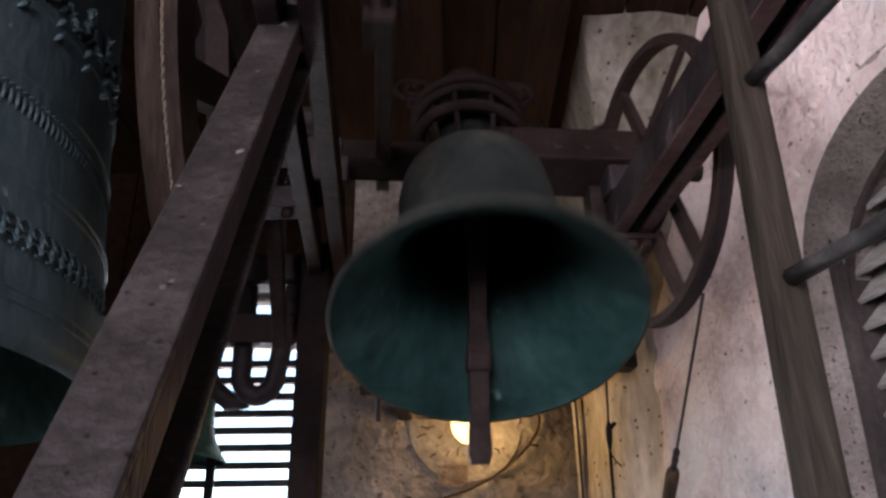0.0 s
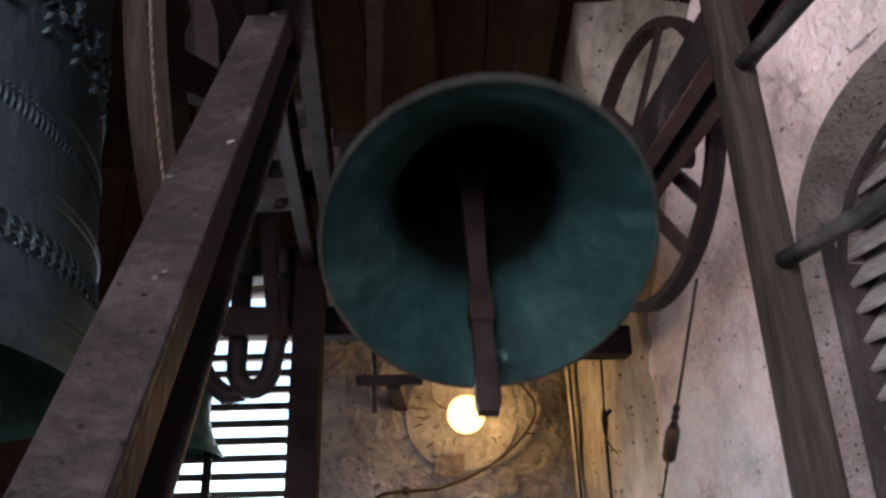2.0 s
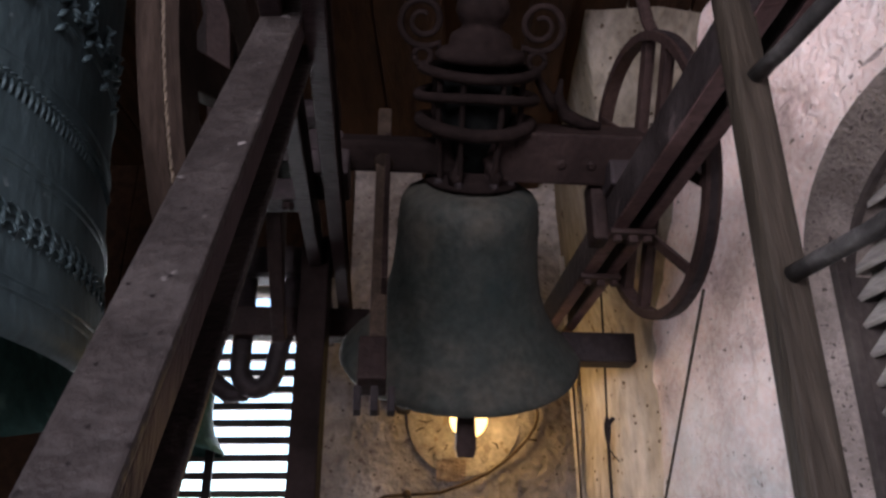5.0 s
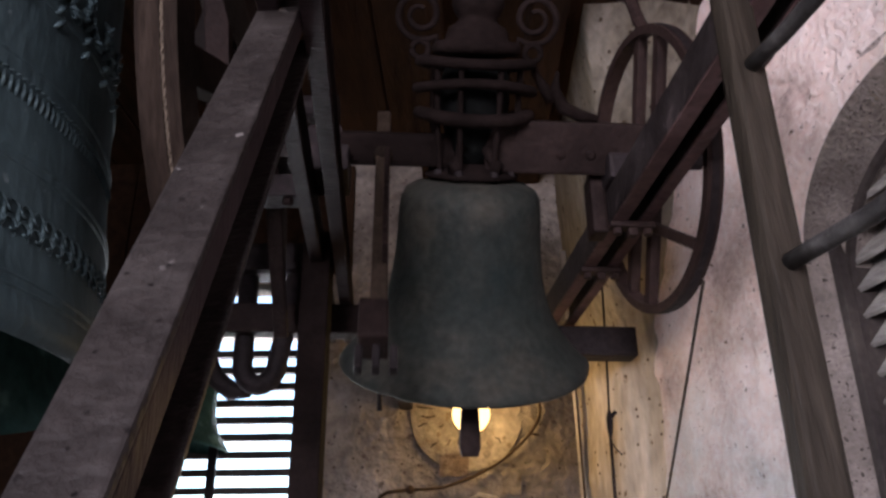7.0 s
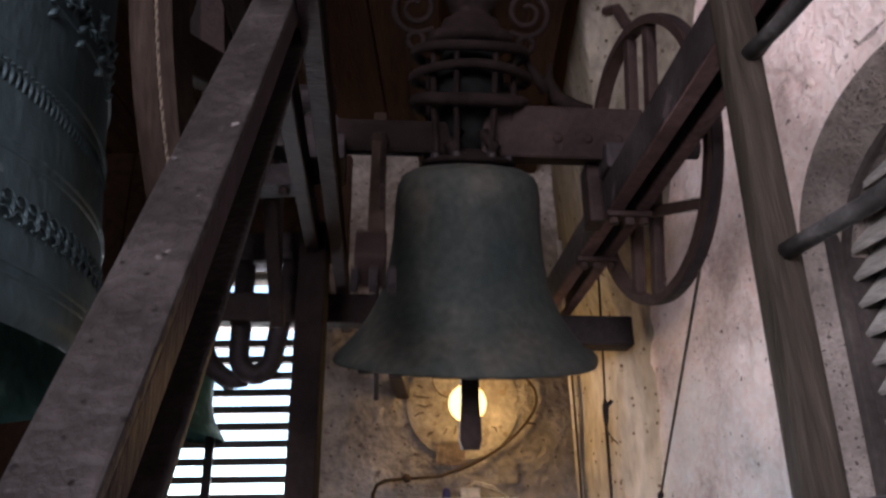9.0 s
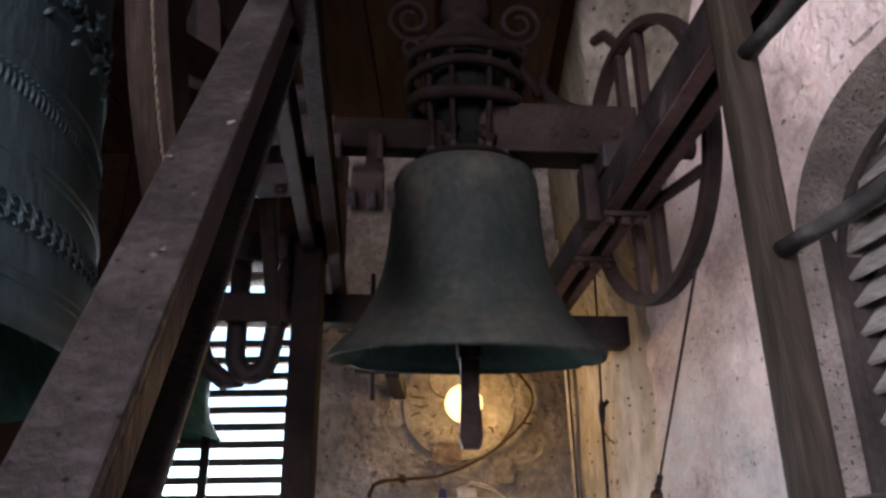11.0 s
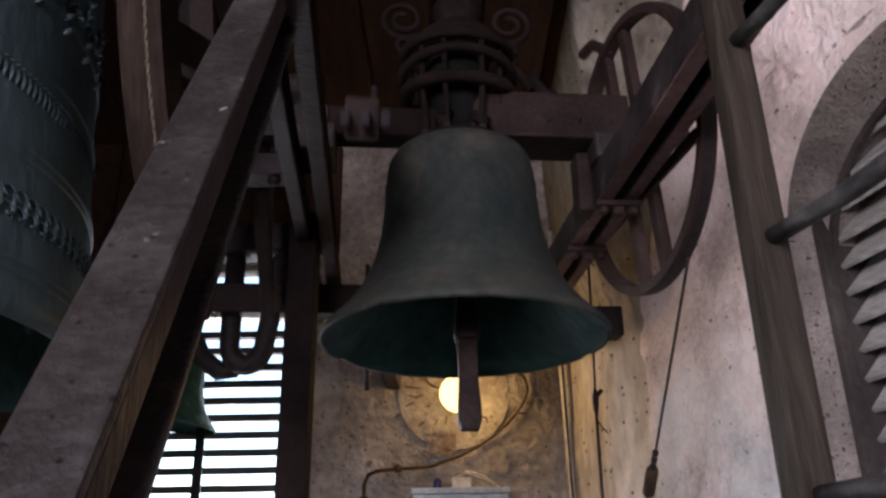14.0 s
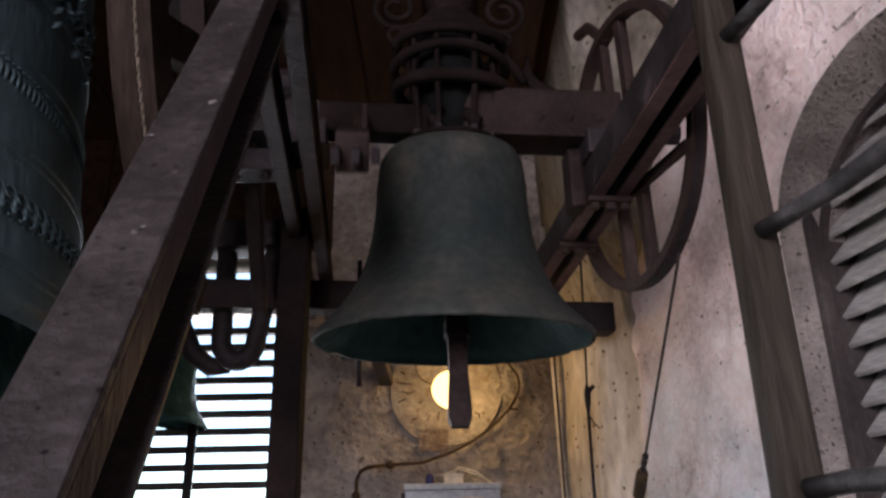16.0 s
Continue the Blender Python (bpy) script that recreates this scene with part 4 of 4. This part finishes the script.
line = [(-0.172, 1.875), (-0.12, 1.877), (-0.068, 1.881), (0.015, 1.909), (0.07, 1.935), (0.116, 1.964), (0.155, 1.997), (0.186, 2.029), (0.21, 2.062), (0.22, 2.088), (0.222, 2.11), (0.217, 2.131), (0.193, 2.166), (0.16, 2.202), (0.12, 2.225)]
part("cable", tube(bmesh.new(), [(x, 2.392, z) for x, z in line], 0.0045, 8), CABLE, wire, smooth=True)
part("cable", tube(bmesh.new(), [(-0.264, 2.392, 0.9), (-0.264, 2.392, 1.784), (-0.263, 2.392, 1.834), (-0.252, 2.392, 1.859), (-0.229, 2.392, 1.87), (-0.172, 2.392, 1.875)], 0.0055, 8), CABLE, wire, smooth=True)
for x, z in ((-0.166, 1.876), (-0.264, 1.79)):
    bm = bmesh.new()
    bmesh.ops.create_uvsphere(bm, u_segments=14, v_segments=10, radius=0.013, matrix=pose(x, 2.39, z))
    part("junction", bm, CABLE, wire, smooth=True)
part("cable_clip", tube(bmesh.new(), [(0.186, 2.385, 2.029), (0.196, 2.392, 2.03), (0.215, 2.395, 2.028)], 0.003, 6), CABLE, wire)
part("loop", tube(bmesh.new(), [(-0.035 + 0.055 * math.cos(a), 2.393, 2.17 + 0.06 * math.sin(a)) for a in (radians(150 + 10 * k) for k in range(16))], 0.002, 6), CABLE, wire)
pole = tagged(part("conduit", tube(bmesh.new(), [(0.338, 2.375, 0.8), (0.334, 2.372, 1.75), (0.325, 2.365, 2.2), (0.318, 2.36, 2.6)], 0.0085, 12), PIPE_GREY, smooth=True), "cream painted conduit in the wall's corner", "conduit")
part("strip", boxes(((0.343, 2.36, 0.8), (0.349, 2.38, 2.55)), m=pose(0.004, -0.004, 0, 0, -0.6, 0)), CABLE, pole)

# control box under the lamp with small things on it
cb = thing("control_box", "grey painted metal control box on the wall", "control box")
part("box_body", boxes(((-0.118, 2.31, 1.42), (0.146, 2.41, 1.795)), m=I4, bevel=0.004), BOX_GREY, cb)
part("box_lid", boxes(((-0.122, 2.3, 1.796), (0.15, 2.41, 1.812)), bevel=0.003), BOX_GREY, cb)
part("box_door", boxes(((-0.1, 2.302, 1.43), (0.13, 2.309, 1.785)), bevel=0.002), BOX_GREY, cb)
part("hinge", boxes(((-0.13, 2.32, 1.76), (-0.119, 2.34, 1.79)), bevel=0.002), DARK_IRON, cb)
part("name_plate", boxes(((0.04, 2.2985, 1.745), (0.1, 2.3015, 1.775))), PIPE_GREY, cb)
bt = thing("junction_box", "small white junction box with loose white leads", "junction box")
part("case", boxes(((-0.01, 2.33, 1.8125), (0.045, 2.37, 1.842)), bevel=0.003), PIPE_GREY, bt)
for k in range(2):
    part("lead", tube(bmesh.new(), [(0.0 + 0.02 * k, 2.335, 1.842), (0.03, 2.33, 1.853 + 0.006 * k), (0.08, 2.33, 1.838 + 0.008 * k), (0.125, 2.335, 1.814)], 0.0022, 6), PIPE_GREY, bt, smooth=True)
bm = bmesh.new()
lathe(bm, [(0.011, 0.0), (0.012, 0.004), (0.012, 0.02), (0.009, 0.026), (0.006, 0.03)], 16, pose(-0.05, 2.34, 1.8125))
tagged(part("small_can", bm, CAN_BLUE, smooth=True), "small dark blue can on the control box", "can")

# hammer bracket before the back wall
hb = thing("hammer_bracket", "dark iron striker bracket behind the bell", "bracket")
part("arm", boxes(((-0.28, 2.09, 2.118), (-0.1, 2.12, 2.145)), bevel=0.006), DARK_IRON, hb)
part("rod", tube(bmesh.new(), [(-0.234, 2.1, 2.4), (-0.232, 2.1, 2.2), (-0.229, 2.1, 2.045)], 0.007, 8), DARK_IRON, hb, smooth=True)
part("mount", boxes(((-0.2, 2.12, 2.11), (-0.16, 2.415, 2.15)), bevel=0.004), DARK_IRON, hb)

# chain with its turnbuckle beside the pier
ch = thing("stay_rod", "thin rod and chain with a turnbuckle by the pier", "chain")
part("chain", tube(bmesh.new(), [(0.372, 2.03, 2.36), (0.3805, 2.11, 2.168), (0.375, 2.11, 2.03)], 0.003, 6), DARK_IRON, ch)
part("turnbuckle", tube(bmesh.new(), [(0.375, 2.11, 2.04), (0.375, 2.11, 2.02), (0.374, 2.11, 1.99), (0.373, 2.11, 1.965)], [0.004, 0.009, 0.008, 0.003], 8), DARK_IRON, ch)
part("key", tube(bmesh.new(), [(0.374, 2.11, 2.012), (0.384, 2.105, 2.028), (0.392, 2.105, 2.035)], [0.003, 0.006, 0.006], 8), DARK_IRON, ch)
part("rod", tube(bmesh.new(), [(0.373, 2.11, 1.965), (0.371, 2.11, 1.8), (0.366, 2.11, 0.5)], 0.0045, 8), DARK_IRON, ch, smooth=True)
part("tie", tube(bmesh.new(), [(0.373, 2.11, 1.96), (0.385, 2.11, 1.94), (0.4, 2.115, 1.925)], 0.0018, 6), DARK_IRON, ch)

# wheel rope with the sliding spring cylinder
P1, P2 = Vector((0.391, 1.25, 2.063)), Vector((0.449, 1.9, 1.792))
PD = (P2 - P1).normalized()
wr = tagged(part("wheel_rope", tube(bmesh.new(), [P1 + PD * (k * 0.12 - 0.02) for k in range(9)] + [P1 + PD * 1.3], 0.0028, 6), ROPE_DARK), "thin dark rope running down from the wheel", "rope")
spring = thing("rope_cylinder", "brown cylinder with links on the wheel rope", "rope cylinder", Matrix.Translation(P2))
ax = PD.to_track_quat("Z", "Y").to_matrix().to_4x4()
bm = bmesh.new()
lathe(bm, [(0.006, -0.004), (0.013, 0.0), (0.0145, 0.012), (0.0145, 0.105), (0.012, 0.112), (0.006, 0.116)], 20, ax)
part("cylinder", bm, CABLE, spring, smooth=True)
for k in range(3):
    part("link", lathe(bmesh.new(), [(0.0035, -0.03), (0.0075, -0.022), (0.0075, -0.012), (0.0035, -0.004)], 10, ax @ pose(0, 0, -0.028 * k)), DARK_IRON, spring, smooth=True)


# ---- motion ----
EXTREMES = [(-0.39, 53), (0.72, -51), (1.8, 50), (2.88, -51.5), (3.95, 45.5), (5.03, -43), (6.1, 40.5), (7.17, -38.5), (8.22, 36), (9.27, -31), (10.33, 27.5), (11.4, -24), (12.42, 23), (13.45, -20), (14.47, 17.5), (15.57, -14.5), (16.6, 12)]


def swing(t):
    for (t0, a0), (t1, a1) in zip(EXTREMES, EXTREMES[1:]):
        if t0 <= t <= t1:
            return (a0 + a1) / 2 + (a0 - a1) / 2 * math.cos(math.pi * (t - t0) / (t1 - t0))
    return 0.0


def motions():
    times = [i / 10 for i in range(161)]
    walk(bell, [(t, pose(0.02, 1.4, AXIS_Z, -swing(t), 0, AZ)) for t in times])
    rows = []
    for t in times:
        w = 0.5 if t < 5 else max(0.12, 0.5 - (t - 5) * 0.055)
        hang = w * swing(min(t + 0.3, 16.5)) + 4 * min(t / 12, 1)
        rows.append((t, pose(0, 0, CP, max(-28, min(28, swing(t) - hang)), 0, 0)))
    walk(clapper, rows)
    walk(spring, [(t, Matrix.Translation(P2 - PD * 0.0062 * (swing(t) + 4))) for t in times])


motions()
